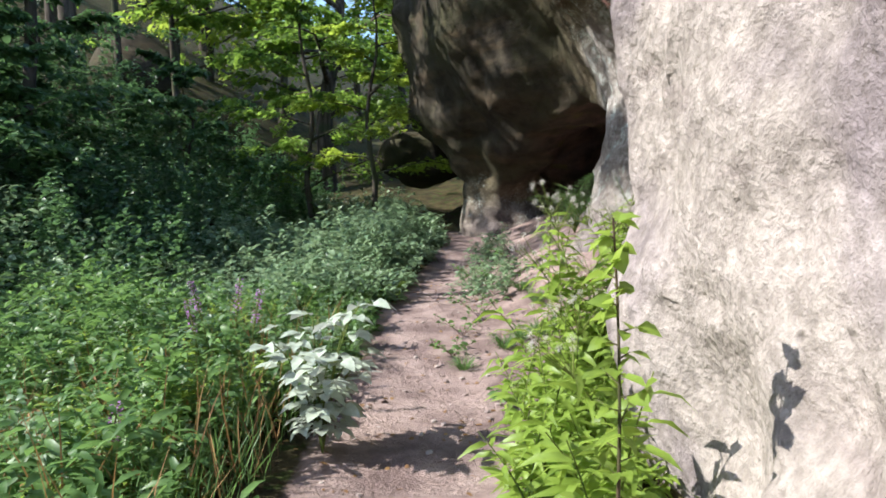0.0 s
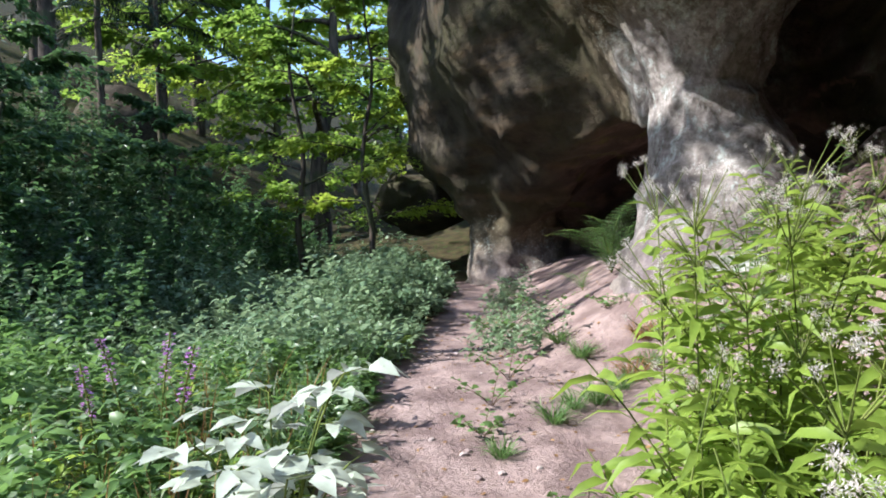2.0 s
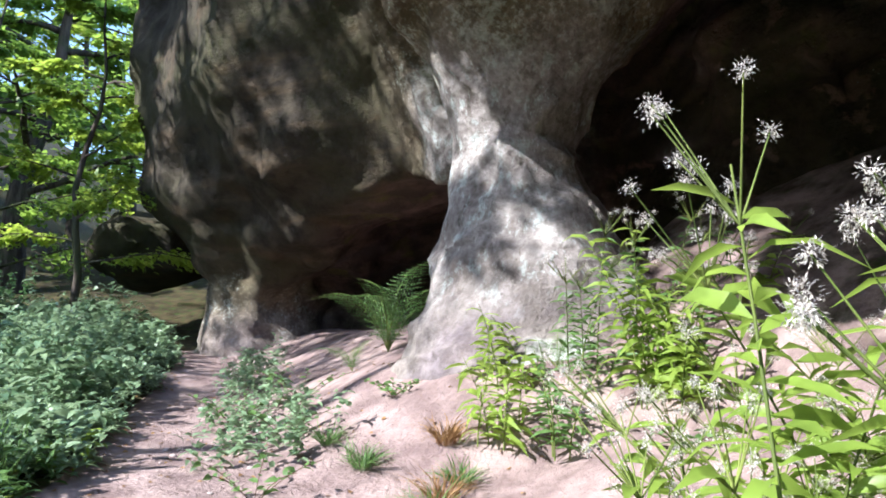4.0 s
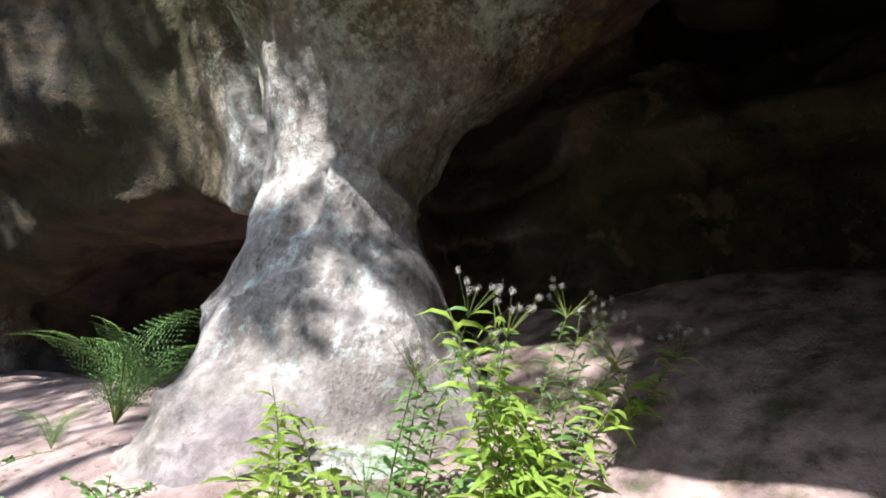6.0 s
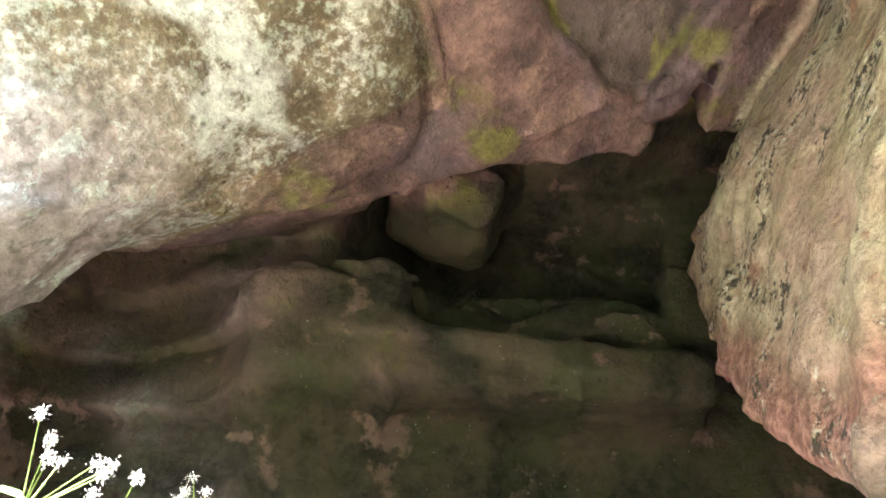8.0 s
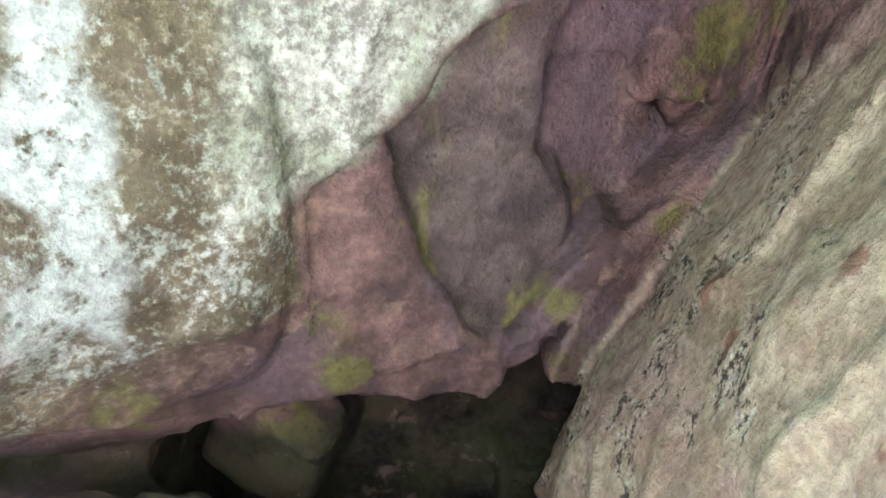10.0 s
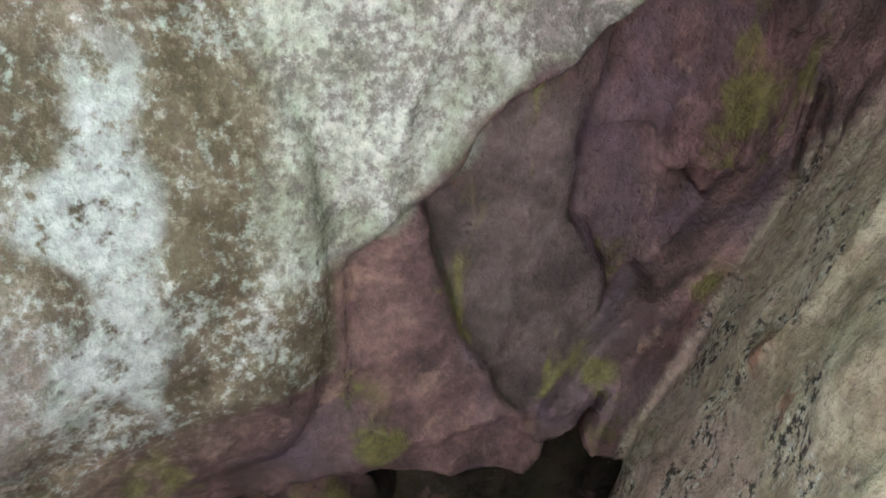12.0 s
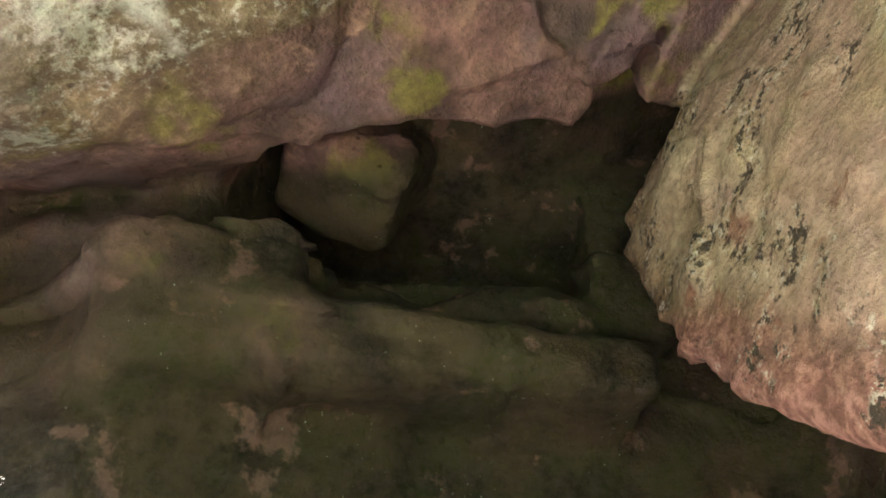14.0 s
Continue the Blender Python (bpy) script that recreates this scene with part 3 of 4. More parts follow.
def leaves(P, D, L, W, droop=0.3, up=(0, 0, 1), kind="lance"):
    """Verts and faces of many leaves: base points P, ways D, lengths L, widths W. Each is a folded, drooping blade."""
    P, D = np.asarray(P, float), np.asarray(D, float)
    n = len(P)
    L, W = np.broadcast_to(L, n)[:, None], np.broadcast_to(W, n)[:, None]
    D = D / np.linalg.norm(D, axis=1, keepdims=True)
    S = np.cross(D, np.array(up) + RNG.normal(0, 0.35, (n, 3)))
    S /= np.linalg.norm(S, axis=1, keepdims=True) + 1e-9
    N = np.cross(S, D)
    shape = {"lance": (0.30, 0.85, 0.68, 0.7), "ovate": (0.26, 1.0, 0.62, 0.8)}[kind]
    a, wa, b, wb = shape
    mid = [P, P + D * L * a + N * L * 0.02, P + D * L * b - N * L * droop * 0.25, P + D * L * 0.97 - N * L * droop]
    lift = N * W * 0.12
    v = np.stack([mid[0], mid[1], mid[1] + S * W * 0.5 * wa + lift, mid[1] - S * W * 0.5 * wa + lift,
                  mid[2], mid[2] + S * W * 0.5 * wb + lift, mid[2] - S * W * 0.5 * wb + lift, mid[3]], 1)
    k = np.arange(n)[:, None, None] * 8
    tri = np.array([[0, 2, 1], [0, 1, 3], [2, 5, 4], [2, 4, 1], [1, 4, 6], [1, 6, 3], [5, 7, 4], [4, 7, 6]])
    return v.reshape(-1, 3), (k + tri[None]).reshape(-1, 3)


def tube(points, radii, sides=5):
    """A tapering round stem along points."""
    pts = [Vector(p) for p in points]
    v, f = [], []
    for i, p in enumerate(pts):
        way = (pts[min(i + 1, len(pts) - 1)] - pts[max(i - 1, 0)]).normalized()
        s = way.cross(Vector((0.31, 0.95, 0.07))).normalized()
        t = way.cross(s)
        for j in range(sides):
            a = 2 * math.pi * j / sides
            v.append(p + (s * math.cos(a) + t * math.sin(a)) * radii[i])
    for i in range(len(pts) - 1):
        for j in range(sides):
            f.append((i * sides + j, i * sides + (j + 1) % sides, (i + 1) * sides + (j + 1) % sides, (i + 1) * sides + j))
    return [tuple(c) for c in v], f


def join(chunks):
    verts, faces, n = [], [], 0
    for v, f in chunks:
        verts.append(np.asarray(v, float))
        faces += [tuple(int(i) + n for i in q) for q in f]
        n += len(v)
    return np.concatenate(verts), faces


def part(name, chunk, material, parent, label=""):
    ob = link_mesh(name, chunk[0], chunk[1] if isinstance(chunk[1], list) else [tuple(q) for q in chunk[1].tolist()], material, parent)
    return tagged(ob, label) if label else ob


def leaf_data(name, length, width, material, kind="lance", droop=0.3):
    v, f = leaves([(0, 0, 0)], [(1, 0, 0)], length, width, droop, kind=kind)
    me = bpy.data.meshes.new(name)
    me.from_pydata(v.tolist(), [], f.tolist())
    me.materials.append(material)
    me.polygons.foreach_set("use_smooth", [True] * len(me.polygons))
    return me


LANCE = [leaf_data("leaf", 0.19, 0.052, LEAF_FRESH, droop=d) for d in (0.2, 0.45, 0.7)]
LANCE_MID = [leaf_data("leaf", 0.13, 0.034, LEAF_MID, droop=d) for d in (0.15, 0.35, 0.5)]
OVATE = [leaf_data("leaf", 0.085, 0.06, LEAF_FRESH, "ovate", d) for d in (0.1, 0.3)]
GLOSSED = [leaf_data("leaflet", 0.115, 0.07, LEAF_GLOSS, "ovate", d) for d in (0.08, 0.2, 0.3)]
PINNATE = [leaf_data("leaflet", 0.07, 0.035, LEAF_MID, "ovate", d) for d in (0.1, 0.25)]


def stand(name, x, y, label, category="plant", group="", sink=0.01):
    root = new(name)
    root.location = (x, y, float(land(x, y)) - sink)
    return tagged(root, label, category, group)


def place_leaf(root, data, p, way, size, roll=0.0):
    ob = new(data.name.split(".")[0], data)
    ob.parent = root
    q = Vector(way).to_track_quat("X", "Z")
    ob.matrix_basis = Matrix.Translation(p) @ q.to_matrix().to_4x4() @ pose(0, 0, 0, roll) @ Matrix.Diagonal((size, size, size, 1))
    return ob


def stalk(rng, h, lean, n=6):
    a = rng.uniform(0, 6.28)
    return [Vector((math.cos(a) * lean * (i / n) ** 1.8, math.sin(a) * lean * (i / n) ** 1.8, h * i / n)) for i in range(n + 1)]


def along(pts, t):
    i = min(int(t * (len(pts) - 1)), len(pts) - 2)
    f = t * (len(pts) - 1) - i
    return pts[i].lerp(pts[i + 1], f)


def ragwort(x, y, h, stems=3, fluff=True, seed=1, data=LANCE, label="", group="ragwort beside the path", lean=0.5):
    """Tall leafy herb with spiralled lance leaves, some with fluffy seed heads."""
    rng = random.Random(seed)
    root = stand("ragwort_plant", x, y, label or "yellow green lance-leaved herb with fluffy seed heads beside path", "plant", group)
    for s in range(stems):
        pts = stalk(rng, h * rng.uniform(0.6, 1.0), rng.uniform(0.12, lean) * h)
        off = Vector((rng.uniform(-0.2, 0.2), rng.uniform(-0.2, 0.2), 0))
        pts = [p + off for p in pts]
        part("stem", tube(pts, [0.006 - 0.0006 * i for i in range(len(pts))]), STEM, root)
        for i in range(int(34 * h)):
            t = 0.10 + 0.88 * i / (34 * h)
            a = i * 2.4 + rng.uniform(-0.3, 0.3)
            place_leaf(root, rng.choice(data), along(pts, t), (math.cos(a), math.sin(a), rng.uniform(-0.1, 0.6)), rng.uniform(0.75, 1.25) * (1.15 - 0.45 * t), rng.uniform(-50, 50))
        if fluff:
            top = []
            pt, dr = [], []
            for b in range(7):
                a, e = rng.uniform(0, 6.28), rng.uniform(0.2, 1.2)
                tip = pts[-1] + Vector((math.cos(a) * 0.13, math.sin(a) * 0.13, e * 0.12))
                top.append(tube([along(pts, 0.93), tip], [0.0025, 0.0015], 4))
                for g in range(100):
                    w = Vector((rng.gauss(0, 1), rng.gauss(0, 1), rng.gauss(0, 1))).normalized()
                    pt.append(tip + w * rng.uniform(0, 0.014) + Vector((rng.gauss(0, 0.006), rng.gauss(0, 0.006), rng.gauss(0, 0.006))))
                    dr.append(w)
            tagged(part("flower_branches", join(top), STEM, root), kind="stuff")
            part("seed_heads", leaves(pt, dr, 0.008, 0.0024, 0.1), FLUFF, root, "white fluffy seed heads")["kind"] = "stuff"
    return root


def glossed_raspberry(x, y, h, seed):
    """Arching canes with pairs of broad leaflets, their near-white colour holding the sun's gloss."""
    rng = random.Random(seed)
    root = stand("raspberry_bush", x, y, "raspberry bush with broad leaves, sun gloss put into their pale colour", "bush")
    for s in range(10):
        a = s * 0.9 + rng.uniform(-0.3, 0.3)
        pts = [Vector((math.cos(a) * 0.27 * t ** 1.4, math.sin(a) * 0.27 * t ** 1.4, h * (1.05 - 0.055 * s) * (t - 0.18 * t ** 4))) for t in [i / 7 for i in range(8)]]
        part("cane", tube(pts, [0.006] * 4 + [0.004] * 4), STEM, root)
        for i in range(9):
            t = 0.22 + 0.78 * i / 8
            p = along(pts, min(t, 0.999))
            b = i * 2.4 + s
            w = Vector((math.cos(b), math.sin(b), 0.15))
            tip = p + w * 0.09
            part("leaf_stalk", tube([p, tip], [0.002, 0.0015], 4), STEM, root)
            for da, size in ((0, 1.15), (0.95, 0.95), (-0.95, 0.95)):
                w2 = Vector((math.cos(b + da), math.sin(b + da), rng.uniform(-0.25, 0.15)))
                place_leaf(root, rng.choice(GLOSSED), tip, w2, size * rng.uniform(1.0, 1.3), rng.uniform(-20, 20))
    return root


def sapling(x, y, h, seed):
    rng = random.Random(seed)
    root = stand("birch_sapling", x, y, "thin young birch sapling with fresh green leaves", "sapling")
    pts = [Vector((0.05 * math.sin(2.2 * t), 0.03 * math.cos(3 * t), h * t)) for t in [i / 9 for i in range(10)]]
    part("stem", tube(pts, [0.008 - 0.0006 * i for i in range(10)]), TWIG, root)
    for i in range(40):
        t = 0.12 + 0.87 * i / 39
        a = i * 2.4
        p = along(pts, min(t, 0.999))
        w = Vector((math.cos(a), math.sin(a), 0.35))
        reach = rng.uniform(0.04, 0.16) * (1.25 - t)
        tip = p + w * reach
        part("twig", tube([p, tip], [0.0022, 0.0014], 4), TWIG, root)
        for g in range(3):
            place_leaf(root, rng.choice(OVATE), tip - w * reach * 0.35 * g, w + Vector((rng.uniform(-1.2, 1.2), rng.uniform(-1.2, 1.2), rng.uniform(-0.9, 0.2))), rng.uniform(0.5, 0.95), rng.uniform(-40, 40))
    return root


def frond(length, arch, width, n=17):
    """One fern frond along +x: spine and toothed pinnae."""
    pts = [Vector((length * t, 0, arch * (t - 0.85 * t * t) * length * 2)) for t in [i / 9 for i in range(10)]]
    P, D, L, W = [], [], [], []
    for i in range(n):
        t = 0.1 + 0.88 * i / n
        p = along(pts, t)
        way = (along(pts, min(t + 0.05, 0.999)) - p).normalized()
        reach = width * math.sin(math.pi * min(1, (t + 0.12)) ** 0.9) ** 0.8 * 0.55 + 0.01
        for s in (-1, 1):
            d = (way * 0.35 + Vector((0, s, -0.12))).normalized()
            m = 7
            for j in range(m):
                q = p + d * reach * j / m
                for s2 in (-1, 1):
                    P.append(q)
                    D.append(d * 0.45 + way * s2 * 0.9)
                    L.append(reach * 0.17 * (1.15 - j / m))
                    W.append(0.0075)
            P.append(p + d * reach * 0.9)
            D.append(d)
            L.append(reach * 0.15)
            W.append(0.01)
    return tube(pts, [0.0035 - 0.0003 * i for i in range(10)], 4), leaves(P, D, np.array(L), np.array(W), 0.1)


FROND = [frond(0.75, 0.5, 0.26), frond(0.6, 0.7, 0.22)]


def fern(x, y, size, seed, count=9, material=LEAF_MID, group="ferns"):
    rng = random.Random(seed)
    root = stand("fern", x, y, "arching green fern with feathered fronds at the rock's foot", "fern", group)
    for i in range(count):
        spine, blades = rng.choice(FROND)
        m = pose(0, 0, 0.02, 0, rng.uniform(-48, -8), i * 360 / count + rng.uniform(-15, 15)) @ Matrix.Scale(size * rng.uniform(0.75, 1.1), 4)
        f = part("frond", blades, material, root)
        f.matrix_basis = m
        part("spine", spine, STEM, f)
    return root


def grass_tuft(x, y, h, n, seed, material=LEAF_MID):
    rng = np.random.RandomState(seed)
    root = stand("grass_tuft", x, y, "tuft of long arching green grass on the sandy bank", "grass", "grass tufts")
    a = rng.uniform(0, 6.28, n)
    P = np.stack([np.cos(a) * 0.05, np.sin(a) * 0.05, 0 * a], 1) * rng.rand(n, 1)
    D = np.stack([np.cos(a) * 0.7, np.sin(a) * 0.7, rng.uniform(0.6, 2.0, n)], 1)
    part("blades", leaves(P, D, rng.uniform(0.5, 1.0, n) * h, 0.008, 0.55), material, root)["kind"] = "stuff"
    return root


# herbs along the right of the path, from the sapling to the cave's mouth
sapling(0.45, 1.72, 1.40, 3)
HERBS = [(0.90, 4.45, 0.9, 4, False), (1.10, 5.0, 1.0, 4, True), (0.72, 4.0, 0.5, 4, False), (1.35, 5.3, 0.8, 3, False), (1.5, 5.65, 0.9, 4, True), (0.62, 3.35, 0.9, 4, False), (0.62, 3.85, 1.1, 4, False), (0.55, 2.2, 0.62, 4, False), (0.70, 2.45, 0.85, 4, False), (0.55, 1.35, 0.5, 3, False), (0.56, 2.85, 0.66, 4, False), (0.62, 3.1, 0.8, 4, False), (0.56, 3.65, 0.98, 3, False), (0.80, 3.30, 1.1, 4, True),
         (0.98, 3.75, 1.3, 5, True), (0.85, 4.1, 0.9, 4, False), (1.12, 4.25, 1.4, 5, True), (1.32, 4.65, 1.6, 5, True), (1.55, 5.0, 1.5, 5, True), (1.12, 4.85, 0.95, 4, True), (1.75, 5.35, 1.25, 4, True), (2.0, 4.9, 1.7, 4, True), (0.95, 4.55, 0.7, 3, False)]
for i, (x, y, h, n, fl) in enumerate(HERBS):
    ragwort(x, y, h, n, fl, 20 + i)
for i, (x, y, h, n, fl) in enumerate([(2.75, 7.25, 1.3, 7, False), (2.2, 7.45, 0.75, 5, False), (1.85, 7.9, 0.7, 4, False), (3.05, 7.5, 1.2, 6, True), (2.05, 8.3, 0.7, 3, False), (2.6, 7.95, 1.15, 5, True), (3.6, 7.4, 0.6, 2, True)]):
    ragwort(x, y, h, n, fl, 60 + i, LANCE if i % 2 == 0 else LANCE_MID, "leafy herb rooted at the foot of the rock pillar", "herbs at the pillar")
for i, (x, y, h) in enumerate([(0.74, 4.38, 1.7), (0.92, 4.52, 1.85), (0.86, 4.2, 1.5)]):
    ragwort(x, y, h, 2, True, 150 + i, label="tall thin herb stalk with brown fluffy seed heads", lean=0.15)
glossed_raspberry(-0.76, 4.30, 1.08, 5)
fern(1.95, 10.7, 1.6, 1, 13)
fern(1.55, 10.6, 0.7, 2, 7)
fern(2.5, 8.15, 0.5, 4, 6)
fern(-1.9, 6.4, 0.9, 5, 8)
fern(-2.9, 4.1, 1.0, 6, 8)
for i, (x, y, h) in enumerate([(0.75, 6.9, 0.28), (1.2, 7.3, 0.3), (0.15, 6.1, 0.2), (1.55, 7.7, 0.25), (-0.95, 6.2, 0.5), (-1.05, 5.6, 0.5), (-0.95, 6.8, 0.45), (0.9, 8.6, 0.25)]):
    grass_tuft(x, y, h, 90, 30 + i)
for i, (x, y, h) in enumerate([(0.95, 7.05, 0.34), (1.35, 7.5, 0.32), (0.55, 6.6, 0.26), (1.6, 8.1, 0.3), (1.05, 8.2, 0.28)]):
    grass_tuft(x, y, h, 120, 130 + i, LEAF_BROWN if i % 2 else LEAF_MID)


def low_weed(x, y, h, seed, data=PINNATE, stems=5):
    """Small bushy weed of leaflets on the bank."""
    rng = random.Random(seed)
    root = stand("bramble", x, y, "low green bramble creeping over the sandy bank", "bramble", "low brambles on the bank")
    for s in range(stems):
        a = s * 1.3
        pts = [Vector((math.cos(a) * h * t, math.sin(a) * h * t, h * (t - 0.4 * t * t))) for t in [i / 5 for i in range(6)]]
        part("cane", tube(pts, [0.003] * 6, 4), TWIG, root)
        for i in range(8):
            b = i * 2.4
            place_leaf(root, rng.choice(data), along(pts, 0.2 + 0.79 * i / 8), (math.cos(b), math.sin(b), rng.uniform(-0.1, 0.6)), rng.uniform(0.7, 1.3), rng.uniform(-30, 30))


for i, (x, y, h) in enumerate([(0.15, 7.2, 0.35), (0.35, 8.0, 0.4), (0.05, 6.5, 0.25), (0.7, 9.3, 0.45), (0.4, 10.2, 0.5), (1.0, 10.3, 0.5), (1.5, 9.0, 0.25), (0.5, 5.2, 0.2), (2.5, 6.8, 0.2)]):
    low_weed(x, y, h, 80 + i)


def fireweed(x, y, h, seed):
    rng = random.Random(seed)
    root = stand("fireweed", x, y, "fireweed stalk with violet flowers among green undergrowth", "flower", "fireweed")
    pts = stalk(rng, h, 0.15)
    part("stem", tube(pts, [0.005] * 7), STEM, root)
    for i in range(26):
        a = i * 2.4
        place_leaf(root, rng.choice(LANCE_MID), along(pts, 0.1 + 0.6 * i / 26), (math.cos(a), math.sin(a), 0.5), rng.uniform(0.6, 0.9))
    P, D = [], []
    for i in range(60):
        a = rng.uniform(0, 6.28)
        P.append(along(pts, rng.uniform(0.72, 0.99)) + Vector((math.cos(a), math.sin(a), 0)) * 0.015)
        D.append((math.cos(a), math.sin(a), rng.uniform(-0.4, 0.6)))
    part("flowers", leaves(P, D, 0.022, 0.016, 0.1, kind="ovate"), PETAL, root, "violet flower spike")
    pods = [tube([along(pts, 0.7 + 0.012 * i), along(pts, 0.7 + 0.012 * i) + Vector((math.cos(i * 2.4), math.sin(i * 2.4), 0.5)) * 0.05], [0.0015, 0.001], 4) for i in range(14)]
    part("seed_pods", join(pods), TWIG, root)


for i, (x, y, h) in enumerate([(-1.62, 5.25, 0.95), (-1.42, 4.9, 0.95), (-1.75, 5.0, 0.9), (-1.6, 3.3, 0.7), (-1.9, 5.6, 1.0)]):
    fireweed(x, y, h, 90 + i)


def undergrowth(name, label, count, xr, yr, height, per, size, width, material, kind, seed, keep=None, droop=0.35, upright=0.5):
    """Countless herbs as one mass: stems thick with leaves."""
    rng = np.random.RandomState(seed)
    x, y = rng.uniform(*xr, count), rng.uniform(*yr, count)
    ok = (x - path_x(y)) < -0.42 - 0.4 * rng.rand(count) ** 2 + 0.25 * vnoise(np.stack([x, y, 0 * x], 1), 1.1)
    ok &= ~((np.abs(x + 0.72) < 0.55) & (np.abs(y - 3.85) < 0.9))
    if keep is not None:
        ok = keep(x, y, rng)
    x, y = x[ok], y[ok]
    n = len(x)
    z = land(x, y)
    clump = 0.5 + 0.85 * (vnoise(np.stack([x, y, 0 * x + seed], 1), 0.7) * 0.5 + 0.5)
    h = height * rng.uniform(0.45, 1.15, n) * clump ** 1.6 * (0.45 + 0.55 * smooth(path_x(y) - x, 0.55, 1.5))
    a, lean = rng.uniform(0, 6.28, n), rng.uniform(0.05, 0.4, n)
    t = rng.rand(n, per) ** 0.7
    px = x[:, None] + np.cos(a)[:, None] * lean[:, None] * t ** 2 * h[:, None] + rng.normal(0, 0.03, (n, per))
    py = y[:, None] + np.sin(a)[:, None] * lean[:, None] * t ** 2 * h[:, None] + rng.normal(0, 0.03, (n, per))
    pz = z[:, None] + h[:, None] * t
    b = rng.uniform(0, 6.28, (n, per))
    D = np.stack([np.cos(b), np.sin(b), rng.uniform(-0.2, upright * 2, (n, per))], -1).reshape(-1, 3)
    P = np.stack([px, py, pz], -1).reshape(-1, 3)
    k = n * per
    lv = leaves(P, D, size * rng.uniform(0.6, 1.3, k), width * rng.uniform(0.7, 1.2, k), droop, kind=kind)
    ob = link_mesh(name, lv[0], lv[1], material)
    return tagged(ob, label, "undergrowth", kind="stuff")


def stems_mass(name, label, count, xr, yr, height, material, seed):
    rng = np.random.RandomState(seed)
    x, y = rng.uniform(*xr, count), rng.uniform(*yr, count)
    ok = (x - path_x(y)) < -0.6
    x, y = x[ok], y[ok]
    z = land(x, y)
    D = np.stack([rng.normal(0, 0.25, len(x)), rng.normal(0, 0.25, len(x)), np.ones(len(x))], 1)
    lv = leaves(np.stack([x, y, z], 1), D, height * rng.uniform(0.5, 1.1, len(x)), 0.010, 0.15)
    return tagged(link_mesh(name, lv[0], lv[1], material), label, "undergrowth", kind="stuff")


undergrowth("nettles", "dense green nettles and herbs filling the slope below the path", 1150, (-5.5, -0.4), (0.9, 9.0), 0.85, 26, 0.135, 0.05, LEAF_MID, "lance", 1)
undergrowth("bright_herbs", "sunlit yellow green herbs at the edge of the path", 900, (-4.2, -0.6), (0.9, 9.0), 0.7, 24, 0.09, 0.03, LEAF_FRESH, "lance", 2)
undergrowth("bramble_thicket", "bramble thicket with rounded leaves beside the path", 620, (-4.5, -0.5), (1.0, 8.0), 0.75, 18, 0.095, 0.07, LEAF_MID, "ovate", 3)
undergrowth("silvery_herbs", "pale silvery green herbs catching sunlight beside the path", 800, (-5.0, -0.7), (3.0, 15.0), 0.75, 26, 0.08, 0.04, LEAF_PALE, "ovate", 4)
undergrowth("withered_herbs", "brown withered stalks and leaves among the herbs", 340, (-3.0, -0.7), (0.9, 5.0), 0.55, 16, 0.08, 0.028, LEAF_BROWN, "lance", 5)
undergrowth("far_herbs", "thick green undergrowth along the foot of the slope", 2600, (-11, -0.3), (8.0, 24.0), 0.95, 22, 0.15, 0.075, LEAF_PALE, "ovate", 6)
undergrowth("shade_shrubs", "dark leafy shrubs in the shade of the trees", 1500, (-15, -4.2), (3.0, 27.0), 1.9, 40, 0.14, 0.08, LEAF_DARK, "ovate", 7)
stems_mass("dry_stalks", "thin dry grass stalks standing among the herbs", 900, (-4.0, -0.6), (0.8, 7.0), 0.8, LEAF_BROWN, 8)
stems_mass("long_grass", "long green grass growing between the herbs", 5200, (-3.0, -0.5), (0.8, 9.0), 0.5, LEAF_MID, 9)
undergrowth("path_herbs", "low sunlit herbs along the foot of the far pillar", 1000, (-1.7, 1.2), (8.5, 17.0), 0.85, 24, 0.09, 0.042, LEAF_PALE, "ovate", 10,
            lambda x, y, r: ((x - path_x(y)) < -0.4) & ((x - path_x(y)) > -1.6) | ((x - path_x(y) > 0.35) & (y < 13) & (x < 1.0) & (r.rand(len(x)) < 0.5)))
undergrowth("bank_herbs", "green herbs between the path and the rock wall", 150, (0.3, 0.95), (0.9, 3.9), 0.5, 26, 0.09, 0.03, LEAF_FRESH, "lance", 12, lambda x, y, r: x > 0.38)


# ---------------------------------------------------------------- trees
def limb_points(rng, start, way, length, n=6, sag=0.1):
    p, w, out = Vector(start), Vector(way).normalized(), [Vector(start)]
    for i in range(n):
        w = (w + Vector((rng.uniform(-0.22, 0.22), rng.uniform(-0.22, 0.22), rng.uniform(-0.18, 0.14) - sag * i / n))).normalized()
        p = p + w * length / n
        out.append(p.copy())
    return out


